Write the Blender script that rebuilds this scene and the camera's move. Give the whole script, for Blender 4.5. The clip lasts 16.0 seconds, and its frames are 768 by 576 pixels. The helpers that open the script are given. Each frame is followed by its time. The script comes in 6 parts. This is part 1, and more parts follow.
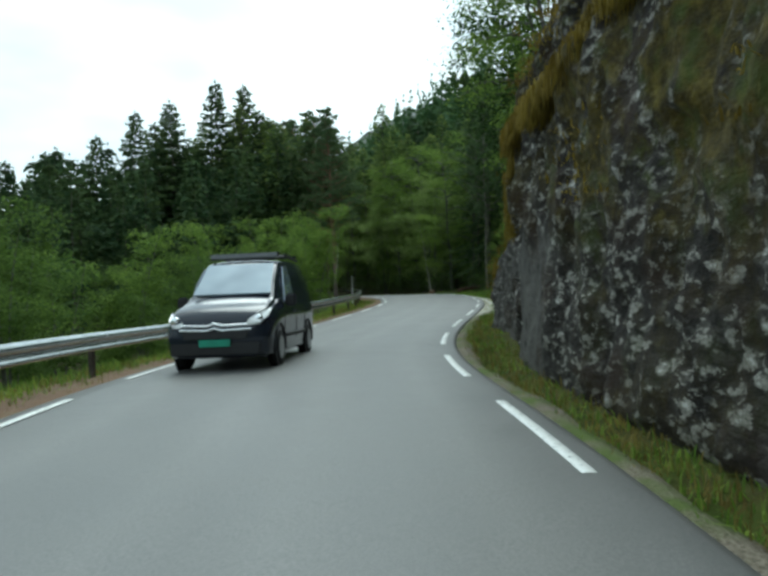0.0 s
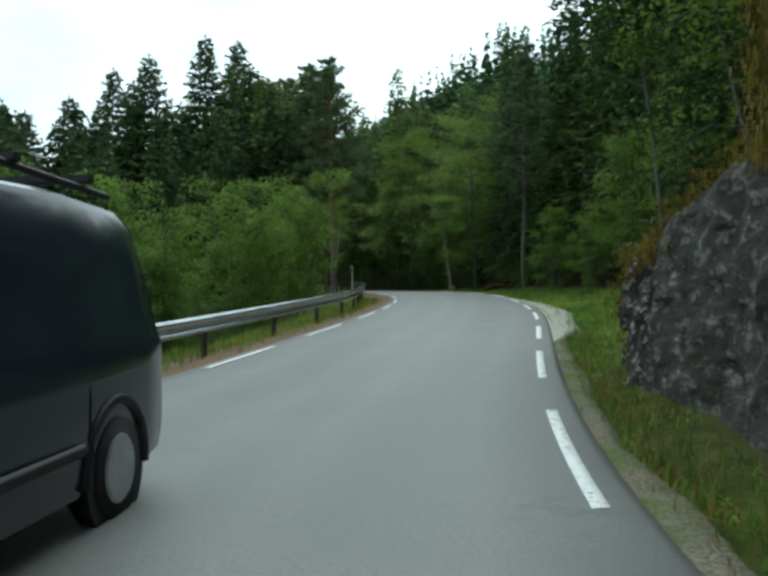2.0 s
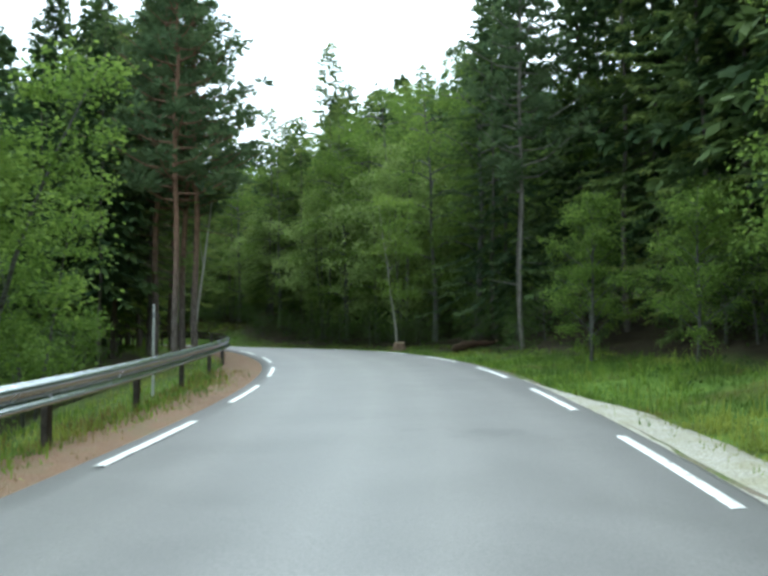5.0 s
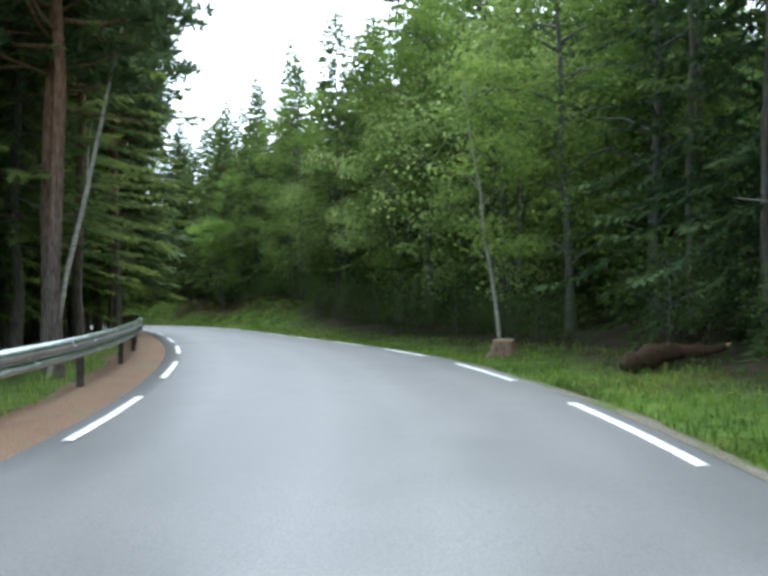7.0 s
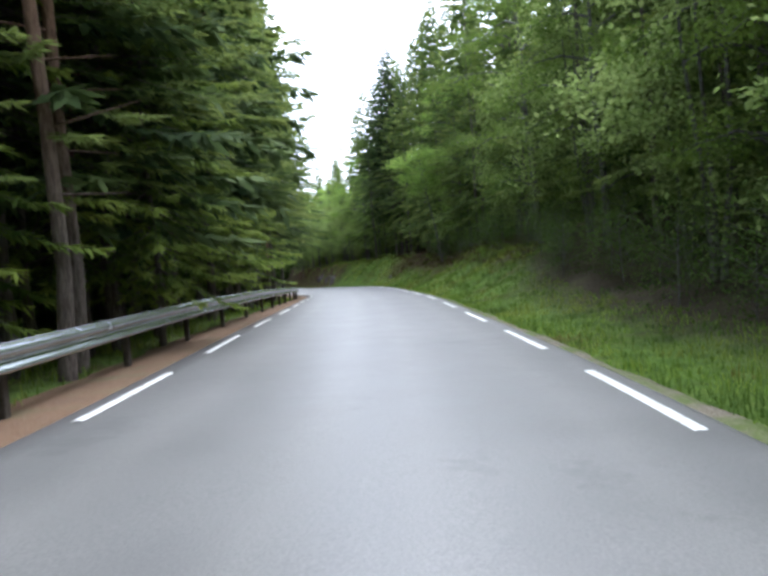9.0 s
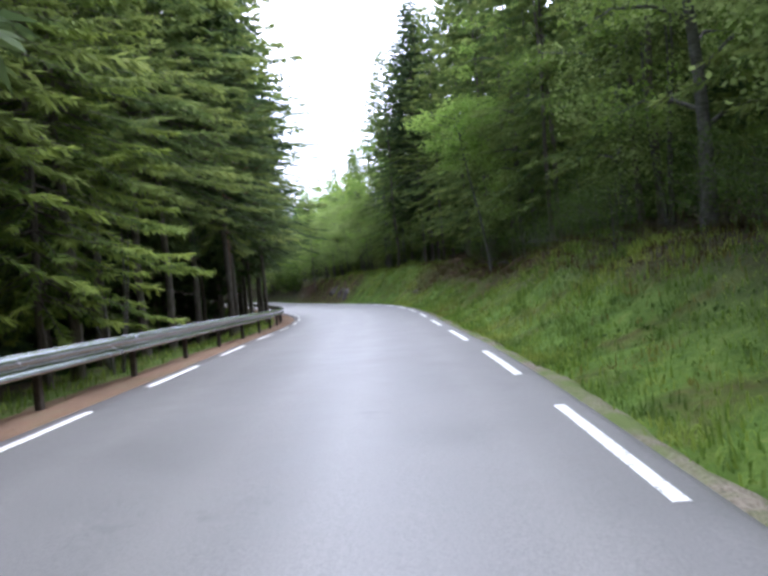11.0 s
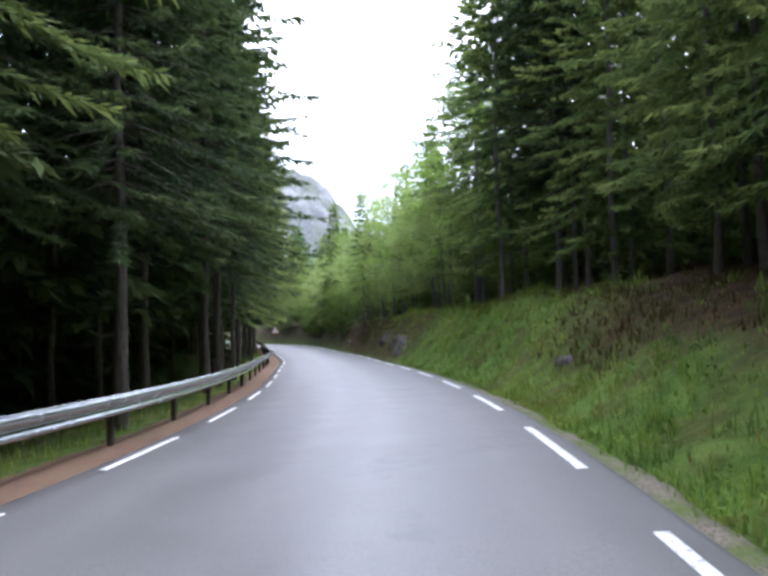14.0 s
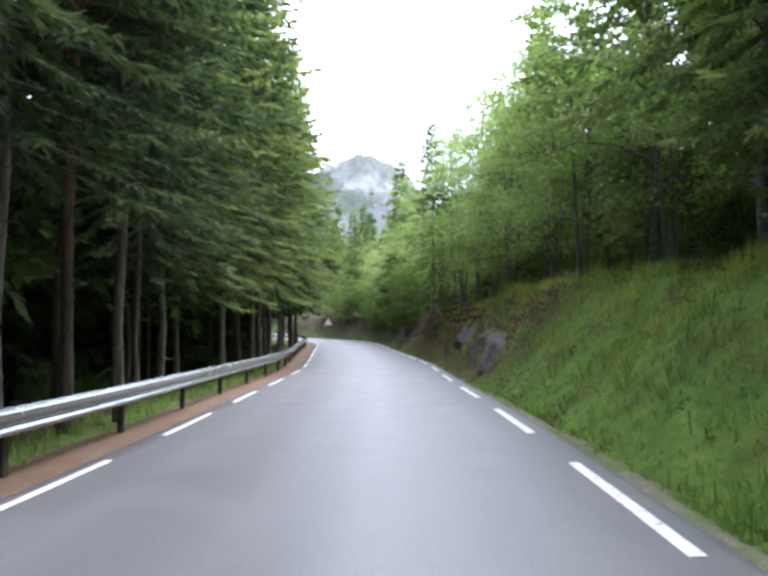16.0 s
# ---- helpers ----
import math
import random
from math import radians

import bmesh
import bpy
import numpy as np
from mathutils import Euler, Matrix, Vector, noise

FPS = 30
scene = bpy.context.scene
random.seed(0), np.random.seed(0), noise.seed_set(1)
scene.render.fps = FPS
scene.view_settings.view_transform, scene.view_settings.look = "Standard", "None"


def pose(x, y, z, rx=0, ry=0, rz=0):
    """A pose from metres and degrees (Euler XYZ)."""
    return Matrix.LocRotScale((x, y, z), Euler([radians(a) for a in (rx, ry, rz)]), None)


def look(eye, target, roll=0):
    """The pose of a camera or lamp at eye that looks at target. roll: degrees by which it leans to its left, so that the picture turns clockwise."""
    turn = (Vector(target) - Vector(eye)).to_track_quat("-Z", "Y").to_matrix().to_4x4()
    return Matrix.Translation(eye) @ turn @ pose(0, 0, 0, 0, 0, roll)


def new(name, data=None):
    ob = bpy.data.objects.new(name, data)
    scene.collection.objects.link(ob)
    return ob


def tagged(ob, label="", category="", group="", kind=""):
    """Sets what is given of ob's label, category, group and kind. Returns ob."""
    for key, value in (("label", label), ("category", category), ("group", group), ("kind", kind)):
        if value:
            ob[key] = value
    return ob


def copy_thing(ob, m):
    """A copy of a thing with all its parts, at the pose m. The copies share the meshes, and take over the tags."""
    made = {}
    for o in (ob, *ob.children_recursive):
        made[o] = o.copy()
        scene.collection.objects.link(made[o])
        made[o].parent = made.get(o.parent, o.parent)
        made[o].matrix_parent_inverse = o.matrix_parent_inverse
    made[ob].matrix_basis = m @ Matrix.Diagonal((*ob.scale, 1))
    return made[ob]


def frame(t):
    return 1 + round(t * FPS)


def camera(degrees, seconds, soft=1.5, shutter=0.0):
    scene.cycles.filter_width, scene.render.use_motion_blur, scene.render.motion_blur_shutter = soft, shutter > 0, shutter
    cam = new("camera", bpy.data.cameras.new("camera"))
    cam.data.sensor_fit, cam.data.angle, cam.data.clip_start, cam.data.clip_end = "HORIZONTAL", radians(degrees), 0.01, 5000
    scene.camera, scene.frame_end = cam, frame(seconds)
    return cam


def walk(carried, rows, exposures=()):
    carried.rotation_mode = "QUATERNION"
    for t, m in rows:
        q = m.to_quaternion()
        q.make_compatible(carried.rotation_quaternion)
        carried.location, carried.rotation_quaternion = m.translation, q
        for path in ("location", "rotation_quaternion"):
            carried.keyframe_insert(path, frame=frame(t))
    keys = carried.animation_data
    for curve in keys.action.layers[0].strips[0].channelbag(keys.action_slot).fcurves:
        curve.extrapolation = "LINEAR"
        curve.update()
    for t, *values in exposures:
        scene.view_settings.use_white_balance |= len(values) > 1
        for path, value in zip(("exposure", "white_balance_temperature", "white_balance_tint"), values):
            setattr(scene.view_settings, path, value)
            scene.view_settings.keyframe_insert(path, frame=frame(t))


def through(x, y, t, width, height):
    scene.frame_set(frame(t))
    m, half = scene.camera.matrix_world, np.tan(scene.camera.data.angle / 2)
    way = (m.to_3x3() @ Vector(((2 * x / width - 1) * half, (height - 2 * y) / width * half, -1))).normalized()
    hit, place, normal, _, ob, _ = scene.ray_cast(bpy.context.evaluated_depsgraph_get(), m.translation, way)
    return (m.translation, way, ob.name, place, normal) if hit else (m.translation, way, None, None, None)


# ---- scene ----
# ---- camera and its way ----
cam = camera(53.0, 16.0, soft=3.2, shutter=0.08)
PATH = [
    (0, 0.216, -0.026, 1.350, -5.32, 0.84, -2.35),
    (0.5, 0.573, 2.764, 1.442, -6.53, 1.37, -1.86),
    (1, 0.878, 5.610, 1.513, -6.88, 2.35, -2.39),
    (1.5, 1.122, 8.536, 1.567, -7.50, 1.47, -1.13),
    (2, 1.299, 11.558, 1.612, -4.57, 0.32, -0.50),
    (2.5, 1.623, 14.682, 1.663, -5.79, 1.53, -0.15),
    (3, 2.186, 17.912, 1.731, -8.01, 2.99, -0.70),
    (3.5, 2.886, 21.291, 1.824, -8.74, 2.02, -0.55),
    (4, 3.576, 24.796, 1.940, -9.30, 2.98, 0.73),
    (4.5, 4.293, 28.417, 2.069, -8.69, 3.77, 0.56),
    (4.7, 4.630, 29.887, 2.120, -8.83, 3.73, -0.18),
    (5, 5.156, 32.128, 2.194, -7.87, 3.68, -0.31),
    (5.5, 6.062, 35.933, 2.309, -6.26, 3.60, -0.51),
    (6, 6.880, 39.877, 2.418, -4.65, 3.52, -0.72),
    (6.5, 7.528, 43.936, 2.524, -3.05, 3.44, -0.92),
    (6.8, 7.817, 46.423, 2.591, -2.08, 3.39, -1.05),
    (7, 7.970, 48.094, 2.639, 0.70, 1.73, -0.46),
    (7.5, 8.236, 52.274, 2.772, 9.98, -2.94, 1.29),
    (8, 8.194, 56.395, 2.900, 14.44, -1.84, -1.24),
    (8.5, 7.687, 60.430, 2.982, 16.39, -2.37, -1.91),
    (9, 6.814, 64.462, 3.019, 19.48, -1.62, -4.55),
    (9.2, 6.412, 66.089, 3.027, 19.29, -1.06, -4.63),
    (9.5, 5.760, 68.553, 3.035, 19.72, -1.00, -4.70),
    (10, 4.533, 72.739, 3.045, 20.43, -0.91, -4.82),
    (10.5, 3.096, 77.025, 3.052, 21.13, -0.83, -4.95),
    (11, 1.477, 81.422, 3.060, 21.84, -0.74, -5.07),
    (11.3, 0.472, 84.124, 3.065, 22.27, -0.68, -5.15),
    (11.5, -0.189, 85.957, 3.067, 22.77, -0.31, -4.81),
    (12, -1.903, 90.596, 3.064, 22.33, 0.43, -3.48),
    (12.5, -3.803, 95.238, 3.040, 23.48, 1.27, -1.56),
    (13, -5.797, 99.867, 2.996, 25.26, 2.38, -0.98),
    (13.5, -7.779, 104.507, 2.942, 26.92, 2.97, -2.11),
    (14, -9.782, 109.126, 2.887, 27.78, 2.93, -1.44),
    (14.5, -11.910, 113.626, 2.834, 26.95, 2.62, -1.93),
    (15, -14.101, 118.008, 2.780, 29.41, 2.42, -1.34),
    (15.5, -16.370, 122.237, 2.722, 31.03, 2.32, -0.23),
    (16, -18.717, 126.294, 2.659, 33.83, 2.66, -0.09),
]
walk(cam, [(t, pose(x, y, z, 0, 0, yaw) @ pose(0, 0, 0, 90 + pitch) @ pose(0, 0, 0, 0, 0, roll)) for t, x, y, z, yaw, pitch, roll in PATH],
     exposures=[(0.0, -0.2, 5750, -7), (2.0, -0.2, 5750, -7), (3.5, 0.2, 5700, -6), (4.7, 0.65, 5650, -3), (6.8, 1.05, 5550, 6), (9.2, 1.4, 5700, 15), (11.3, 1.5, 5600, 22), (14.0, 1.55, 5550, 23), (16.0, 1.78, 5650, 21)])

# ---- sky and light: a bright overcast day ----
world = bpy.data.worlds.new("overcast_sky")
scene.world = world
world.use_nodes = True
wn, wl = world.node_tree.nodes, world.node_tree.links
sky = wn.new("ShaderNodeTexSky")
sky.sky_type, sky.sun_disc = "NISHITA", False
sky.sun_elevation, sky.sun_rotation = radians(58), radians(10)
sky.air_density, sky.dust_density, sky.ozone_density = 1.0, 4.0, 1.0
soft_sky = wn.new("ShaderNodeHueSaturation")
soft_sky.inputs["Saturation"].default_value = 0.22
wl.new(sky.outputs[0], soft_sky.inputs["Color"])
wl.new(soft_sky.outputs[0], wn["Background"].inputs["Color"])
wn["Background"].inputs["Strength"].default_value = 0.10
cloud = wn.new("ShaderNodeBackground")
cloud.inputs["Color"].default_value, cloud.inputs["Strength"].default_value = (0.93, 0.98, 1.0, 1), 0.85
both = wn.new("ShaderNodeAddShader")
where = wn.new("ShaderNodeTexCoord")
flat = wn.new("ShaderNodeMapping")
flat.inputs["Scale"].default_value = (1.0, 1.0, 2.6)
wl.new(where.outputs["Generated"], flat.inputs[0])
veil = wn.new("ShaderNodeTexNoise")
veil.inputs["Scale"].default_value, veil.inputs["Detail"].default_value, veil.inputs["Roughness"].default_value = 2.6, 4, 0.5
wl.new(flat.outputs[0], veil.inputs["Vector"])
layers = wn.new("ShaderNodeValToRGB")
layers.color_ramp.elements[0].position, layers.color_ramp.elements[0].color = 0.40, (0.62, 0.72, 0.80, 1)
layers.color_ramp.elements[1].position, layers.color_ramp.elements[1].color = 0.60, (1.06, 1.08, 1.08, 1)
wl.new(veil.outputs["Fac"], layers.inputs[0])
wl.new(layers.outputs[0], cloud.inputs["Color"])
wl.new(wn["Background"].outputs[0], both.inputs[0])
wl.new(cloud.outputs[0], both.inputs[1])
wl.new(both.outputs[0], wn["World Output"].inputs["Surface"])
sun = new("sun", bpy.data.lights.new("sun", "SUN"))
sun.data.energy, sun.data.angle, sun.data.color = 1.3, radians(40), (1.0, 0.97, 0.92)
SUN_EL, SUN_AZ = radians(58), radians(10)
sun.matrix_basis = look((0, 0, 60), (-60 * math.sin(SUN_AZ) * math.cos(SUN_EL), -60 * math.cos(SUN_AZ) * math.cos(SUN_EL), 60 - 60 * math.sin(SUN_EL)))


# ---- materials ----
class Mat:
    """A small builder of node materials."""

    def __init__(self, name, rough=0.8, metal=0.0, spec=0.3):
        self.m = bpy.data.materials.new(name)
        self.m.use_nodes = True
        self.n, self.l = self.m.node_tree.nodes, self.m.node_tree.links
        self.b = self.n["Principled BSDF"]
        self.b.inputs["Roughness"].default_value = rough
        self.b.inputs["Metallic"].default_value = metal
        self.b.inputs["Specular IOR Level"].default_value = spec
        self.co = None

    def coord(self):
        if not self.co:
            self.co = self.n.new("ShaderNodeTexCoord").outputs["Object"]
        return self.co

    def noise(self, scale, detail=4, rough=0.6, stretch=None):
        t = self.n.new("ShaderNodeTexNoise")
        t.inputs["Scale"].default_value, t.inputs["Detail"].default_value, t.inputs["Roughness"].default_value = scale, detail, rough
        src = self.coord()
        if stretch:
            mp = self.n.new("ShaderNodeMapping")
            mp.inputs["Scale"].default_value = stretch
            self.l.new(src, mp.inputs[0])
            src = mp.outputs[0]
        self.l.new(src, t.inputs["Vector"])
        return t.outputs["Fac"]

    def voronoi(self, scale, feature="F1", stretch=None):
        t = self.n.new("ShaderNodeTexVoronoi")
        t.feature = feature
        t.inputs["Scale"].default_value = scale
        src = self.coord()
        if stretch:
            mp = self.n.new("ShaderNodeMapping")
            mp.inputs["Scale"].default_value = stretch
            self.l.new(src, mp.inputs[0])
            src = mp.outputs[0]
        self.l.new(src, t.inputs["Vector"])
        return t.outputs["Distance"]

    def ramp(self, fac, *stops):
        r = self.n.new("ShaderNodeValToRGB")
        e = r.color_ramp.elements
        while len(e) < len(stops):
            e.new(0.5)
        for k, (at, c) in enumerate(stops):
            e[k].position, e[k].color = at, (*c, 1) if len(c) == 3 else c
        self.l.new(fac, r.inputs[0])
        return r.outputs[0]

    def mix(self, fac, a, b, mode="MIX"):
        x = self.n.new("ShaderNodeMix")
        x.data_type, x.blend_type = "RGBA", mode
        for sock, v in ((x.inputs[0], fac), (x.inputs[6], a), (x.inputs[7], b)):
            if isinstance(v, (int, float)):
                sock.default_value = v
            elif isinstance(v, tuple):
                sock.default_value = (*v, 1)
            else:
                self.l.new(v, sock)
        return x.outputs[2]

    def info(self, what):
        if what == "object":
            return self.n.new("ShaderNodeObjectInfo").outputs["Random"]
        return self.n.new("ShaderNodeNewGeometry").outputs["Random Per Island"]

    def attr(self, name):
        a = self.n.new("ShaderNodeAttribute")
        a.attribute_name = name
        return a.outputs["Fac"]

    def bump(self, height, strength=0.4, dist=0.02):
        b = self.n.new("ShaderNodeBump")
        b.inputs["Strength"].default_value, b.inputs["Distance"].default_value = strength, dist
        self.l.new(height, b.inputs["Height"])
        self.l.new(b.outputs[0], self.b.inputs["Normal"])
        return self

    def color(self, c):
        if isinstance(c, tuple):
            self.b.inputs["Base Color"].default_value = (*c, 1)
        else:
            self.l.new(c, self.b.inputs["Base Color"])
        return self

    def rough(self, fac, lo, hi):
        self.l.new(self.ramp(fac, (0.3, (lo,) * 3), (0.7, (hi,) * 3)), self.b.inputs["Roughness"])
        return self

    def leafy(self, c, through=0.35):
        """Thin foliage: part of the light comes through."""
        self.color(c)
        tr = self.n.new("ShaderNodeBsdfTranslucent")
        self.l.new(c, tr.inputs["Color"])
        mx = self.n.new("ShaderNodeMixShader")
        mx.inputs[0].default_value = through
        self.l.new(self.b.outputs[0], mx.inputs[1])
        self.l.new(tr.outputs[0], mx.inputs[2])
        self.l.new(mx.outputs[0], self.n["Material Output"].inputs["Surface"])
        return self


def plain(name, c, rough=0.5, metal=0.0, spec=0.4, vary=0.25, scale=6.0):
    m = Mat(name, rough, metal, spec)
    dark = tuple(v * (1 - vary) for v in c)
    m.color(m.ramp(m.noise(scale), (0.35, dark), (0.7, c)))
    return m.m


def foliage(name, dark, mid, light, through=0.35, rough=0.85):
    """Leaves or needles: single leaves, sprays and whole branches differ, and the young tips are lighter."""
    m = Mat(name, rough, 0, 0.15)
    a = m.ramp(m.info("island"), (0.0, tuple(0.75 * p + 0.25 * q for p, q in zip(dark, mid))), (0.55, mid), (1.0, tuple((p + q) / 2 for p, q in zip(mid, light))))
    b = m.mix(m.ramp(m.noise(1.5, 3, 0.6), (0.38, (0.75,) * 3), (0.55, (0.0,) * 3)), a, dark)
    b = m.mix(m.ramp(m.info("object"), (0.0, (0.0,) * 3), (1.0, (0.35,) * 3)), b, mid)
    c = m.mix(m.ramp(m.noise(0.45, 2), (0.42, (0.0,) * 3), (0.68, (0.5,) * 3)), b, light)
    c = m.mix(m.attr("tip"), c, tuple(min(1.0, v * 1.12) for v in light))
    m.leafy(c, through)
    return m.m


m = Mat("asphalt", 0.5, 0, 0.4)
wear = m.noise(0.9, 6, 0.7)
grain = m.noise(55, 3)
base = m.mix(m.ramp(wear, (0.3, (0.0,) * 3), (0.72, (1.0,) * 3)), (0.150, 0.147, 0.140), (0.200, 0.195, 0.185))
base = m.mix(m.attr("wheel_track"), base, (0.225, 0.218, 0.205))
seal = m.noise(0.35, 6, 0.75, (1.0, 1.0, 1.0))
base = m.mix(m.ramp(seal, (0.60, (0.0,) * 3), (0.66, (0.55,) * 3)), base, (0.110, 0.109, 0.106))
m.color(m.mix(m.ramp(grain, (0.35, (0.0,) * 3), (0.65, (0.5,) * 3)), base, (0.08, 0.08, 0.08), "MIX"))
m.rough(wear, 0.40, 0.50).bump(grain, 0.35, 0.004)
ASPHALT = m.m

m = Mat("line_paint", 0.6)
worn = m.noise(14, 5, 0.7)
m.color(m.mix(m.ramp(worn, (0.36, (1.0,) * 3), (0.46, (0.0,) * 3)), (0.78, 0.78, 0.75), (0.3, 0.3, 0.29)))
PAINT = m.m

m = Mat("galvanised_steel", 0.4, 0.85)
sp = m.voronoi(28)
m.color(m.mix(m.ramp(m.noise(1.6, 5), (0.4, (0.0,) * 3), (0.7, (0.5,) * 3)), m.ramp(sp, (0.0, (0.36, 0.40, 0.40)), (0.8, (0.52, 0.56, 0.56))), (0.25, 0.27, 0.25)))
m.rough(m.noise(3, 4), 0.17, 0.28)
STEEL = m.m
POSTWOOD = plain("weathered_post", (0.10, 0.085, 0.07), 0.85, 0, 0.2, 0.5, 9)

m = Mat("pine_litter_gravel", 0.9)
g1 = m.voronoi(38)
m.color(m.mix(m.ramp(g1, (0.1, (0.0,) * 3), (0.7, (0.8,) * 3)), m.ramp(m.noise(1.3, 5), (0.3, (0.085, 0.045, 0.024)), (0.5, (0.17, 0.088, 0.042)), (0.62, (0.12, 0.10, 0.04)), (0.75, (0.08, 0.11, 0.03))), (0.19, 0.13, 0.085)))
m.bump(g1, 0.7, 0.02)
LITTER = m.m

m = Mat("brown_verge", 0.95, 0, 0.1)
g1 = m.voronoi(34)
m.color(m.mix(m.ramp(m.noise(1.1, 5), (0.42, (0.0,) * 3), (0.6, (0.9,) * 3)), m.ramp(g1, (0.1, (0.10, 0.085, 0.06)), (0.7, (0.24, 0.21, 0.16))), (0.10, 0.14, 0.035)))
m.bump(g1, 0.7, 0.02)
EDGE = m.m

m = Mat("pale_gravel", 0.9)
g1 = m.voronoi(30)
m.color(m.mix(m.ramp(m.noise(1.8, 4), (0.4, (0.0,) * 3), (0.65, (0.6,) * 3)), m.ramp(g1, (0.05, (0.22, 0.21, 0.17)), (0.7, (0.48, 0.46, 0.39))), (0.30, 0.29, 0.17)))
m.bump(g1, 0.8, 0.03)
GRAVEL = m.m

m = Mat("ground_cover", 0.95, 0, 0.1)
turf = m.ramp(m.noise(2.2, 6, 0.7), (0.3, (0.06, 0.115, 0.02)), (0.55, (0.13, 0.215, 0.036)), (0.75, (0.20, 0.24, 0.06)))
soil = m.ramp(m.noise(1.1, 6, 0.7), (0.3, (0.036, 0.030, 0.020)), (0.55, (0.070, 0.057, 0.034)), (0.75, (0.062, 0.080, 0.028)))
bare = m.ramp(m.noise(0.6, 5, 0.6), (0.50, (0.0,) * 3), (0.66, (0.7,) * 3))
turf = m.mix(bare, turf, m.ramp(m.noise(5, 4), (0.35, (0.05, 0.036, 0.014)), (0.65, (0.13, 0.10, 0.035))))
earth = m.ramp(m.noise(3.2, 5, 0.65), (0.35, (0.030, 0.018, 0.010)), (0.6, (0.10, 0.055, 0.028)), (0.75, (0.12, 0.10, 0.075)))
m.color(m.mix(m.attr("earthy"), m.mix(m.attr("grassy"), soil, turf), earth))
m.bump(m.noise(6, 6, 0.75), 0.9, 0.12)
GROUND = m.m

m = Mat("mossy_rock", 0.85, 0, 0.2)
tone = m.noise(1.6, 4, 0.6)
grit = m.noise(26, 4, 0.65)
flake = m.noise(8.5, 5, 0.66, (1, 0.42, 0.8))
chip = m.voronoi(13, "F1", (1, 0.45, 0.8))
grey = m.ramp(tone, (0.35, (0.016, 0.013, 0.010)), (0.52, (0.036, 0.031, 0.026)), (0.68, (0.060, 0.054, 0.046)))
# near black where the flake relief is low
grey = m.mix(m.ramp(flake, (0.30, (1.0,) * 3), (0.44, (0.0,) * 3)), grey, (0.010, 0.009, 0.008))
grey = m.mix(m.ramp(flake, (0.515, (0.0,) * 3), (0.55, (0.95,) * 3)), grey, m.ramp(grit, (0.35, (0.15, 0.142, 0.122)), (0.65, (0.32, 0.305, 0.265))))
grey = m.mix(m.ramp(flake, (0.62, (0.0,) * 3), (0.66, (0.9,) * 3)), grey, (0.50, 0.485, 0.44))
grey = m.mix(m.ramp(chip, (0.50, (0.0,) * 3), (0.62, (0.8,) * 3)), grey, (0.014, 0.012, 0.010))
slab = m.ramp(m.noise(3.2, 5, 0.6), (0.34, (0.020, 0.018, 0.016)), (0.42, (0.066, 0.062, 0.055)), (0.70, (0.108, 0.102, 0.090)))
grey = m.mix(m.attr("slab"), grey, slab)
grey = m.mix(m.ramp(m.noise(0.9, 4, 0.55), (0.50, (0.0,) * 3), (0.66, (0.6,) * 3)), grey, (0.040, 0.024, 0.013))
moss = m.ramp(m.noise(5, 5, 0.7), (0.32, (0.014, 0.015, 0.004)), (0.50, (0.060, 0.046, 0.010)), (0.68, (0.135, 0.110, 0.022)))
moss = m.mix(m.ramp(tone, (0.50, (0.0,) * 3), (0.62, (0.8,) * 3)), moss, (0.055, 0.075, 0.014))
hold = m.n.new("ShaderNodeMath")
hold.operation = "MULTIPLY"
m.l.new(m.ramp(m.noise(1.1, 6, 0.7), (0.44, (0.0,) * 3), (0.56, (1.0,) * 3)), hold.inputs[0])
m.l.new(m.attr("mossy"), hold.inputs[1])
m.color(m.mix(hold.outputs[0], grey, moss))
m.bump(flake, 0.9, 0.06)
ROCK = m.m

m = Mat("bare_mountain", 0.9, 0, 0.2)
cl = m.noise(0.04, 7, 0.7)
m.color(m.mix(m.ramp(m.noise(0.06, 5), (0.44, (0.0,) * 3), (0.58, (0.8,) * 3)), m.ramp(cl, (0.35, (0.19, 0.20, 0.195)), (0.65, (0.38, 0.39, 0.38))), (0.17, 0.20, 0.14)))
m.bump(m.noise(0.09, 8, 0.75), 1.0, 6)
MOUNT = m.m


def bark(name, a, b, c, stretch=(9, 9, 1.4)):
    m = Mat(name, 0.9, 0, 0.15)
    f = m.noise(2.2, 5, 0.7, stretch)
    m.color(m.mix(m.ramp(m.noise(1.2, 3), (0.4, (0.0,) * 3), (0.65, (0.6,) * 3)), m.ramp(f, (0.35, a), (0.65, b)), c))
    m.bump(f, 0.8, 0.03)
    return m.m


BARK_SPRUCE = bark("spruce_bark", (0.060, 0.050, 0.042), (0.190, 0.165, 0.138), (0.150, 0.150, 0.122))
BARK_BIRCH = bark("grey_birch_bark", (0.05, 0.047, 0.042), (0.19, 0.185, 0.165), (0.11, 0.115, 0.09), (2, 2, 9))
BARK_PALE = bark("pale_grey_bark", (0.10, 0.09, 0.075), (0.25, 0.235, 0.20), (0.17, 0.155, 0.12), (3, 3, 5))
m = Mat("pine_bark", 0.9, 0, 0.15)
f = m.noise(2.4, 5, 0.7, (8, 8, 1.6))
low = m.ramp(f, (0.35, (0.07, 0.056, 0.046)), (0.65, (0.21, 0.175, 0.15)))
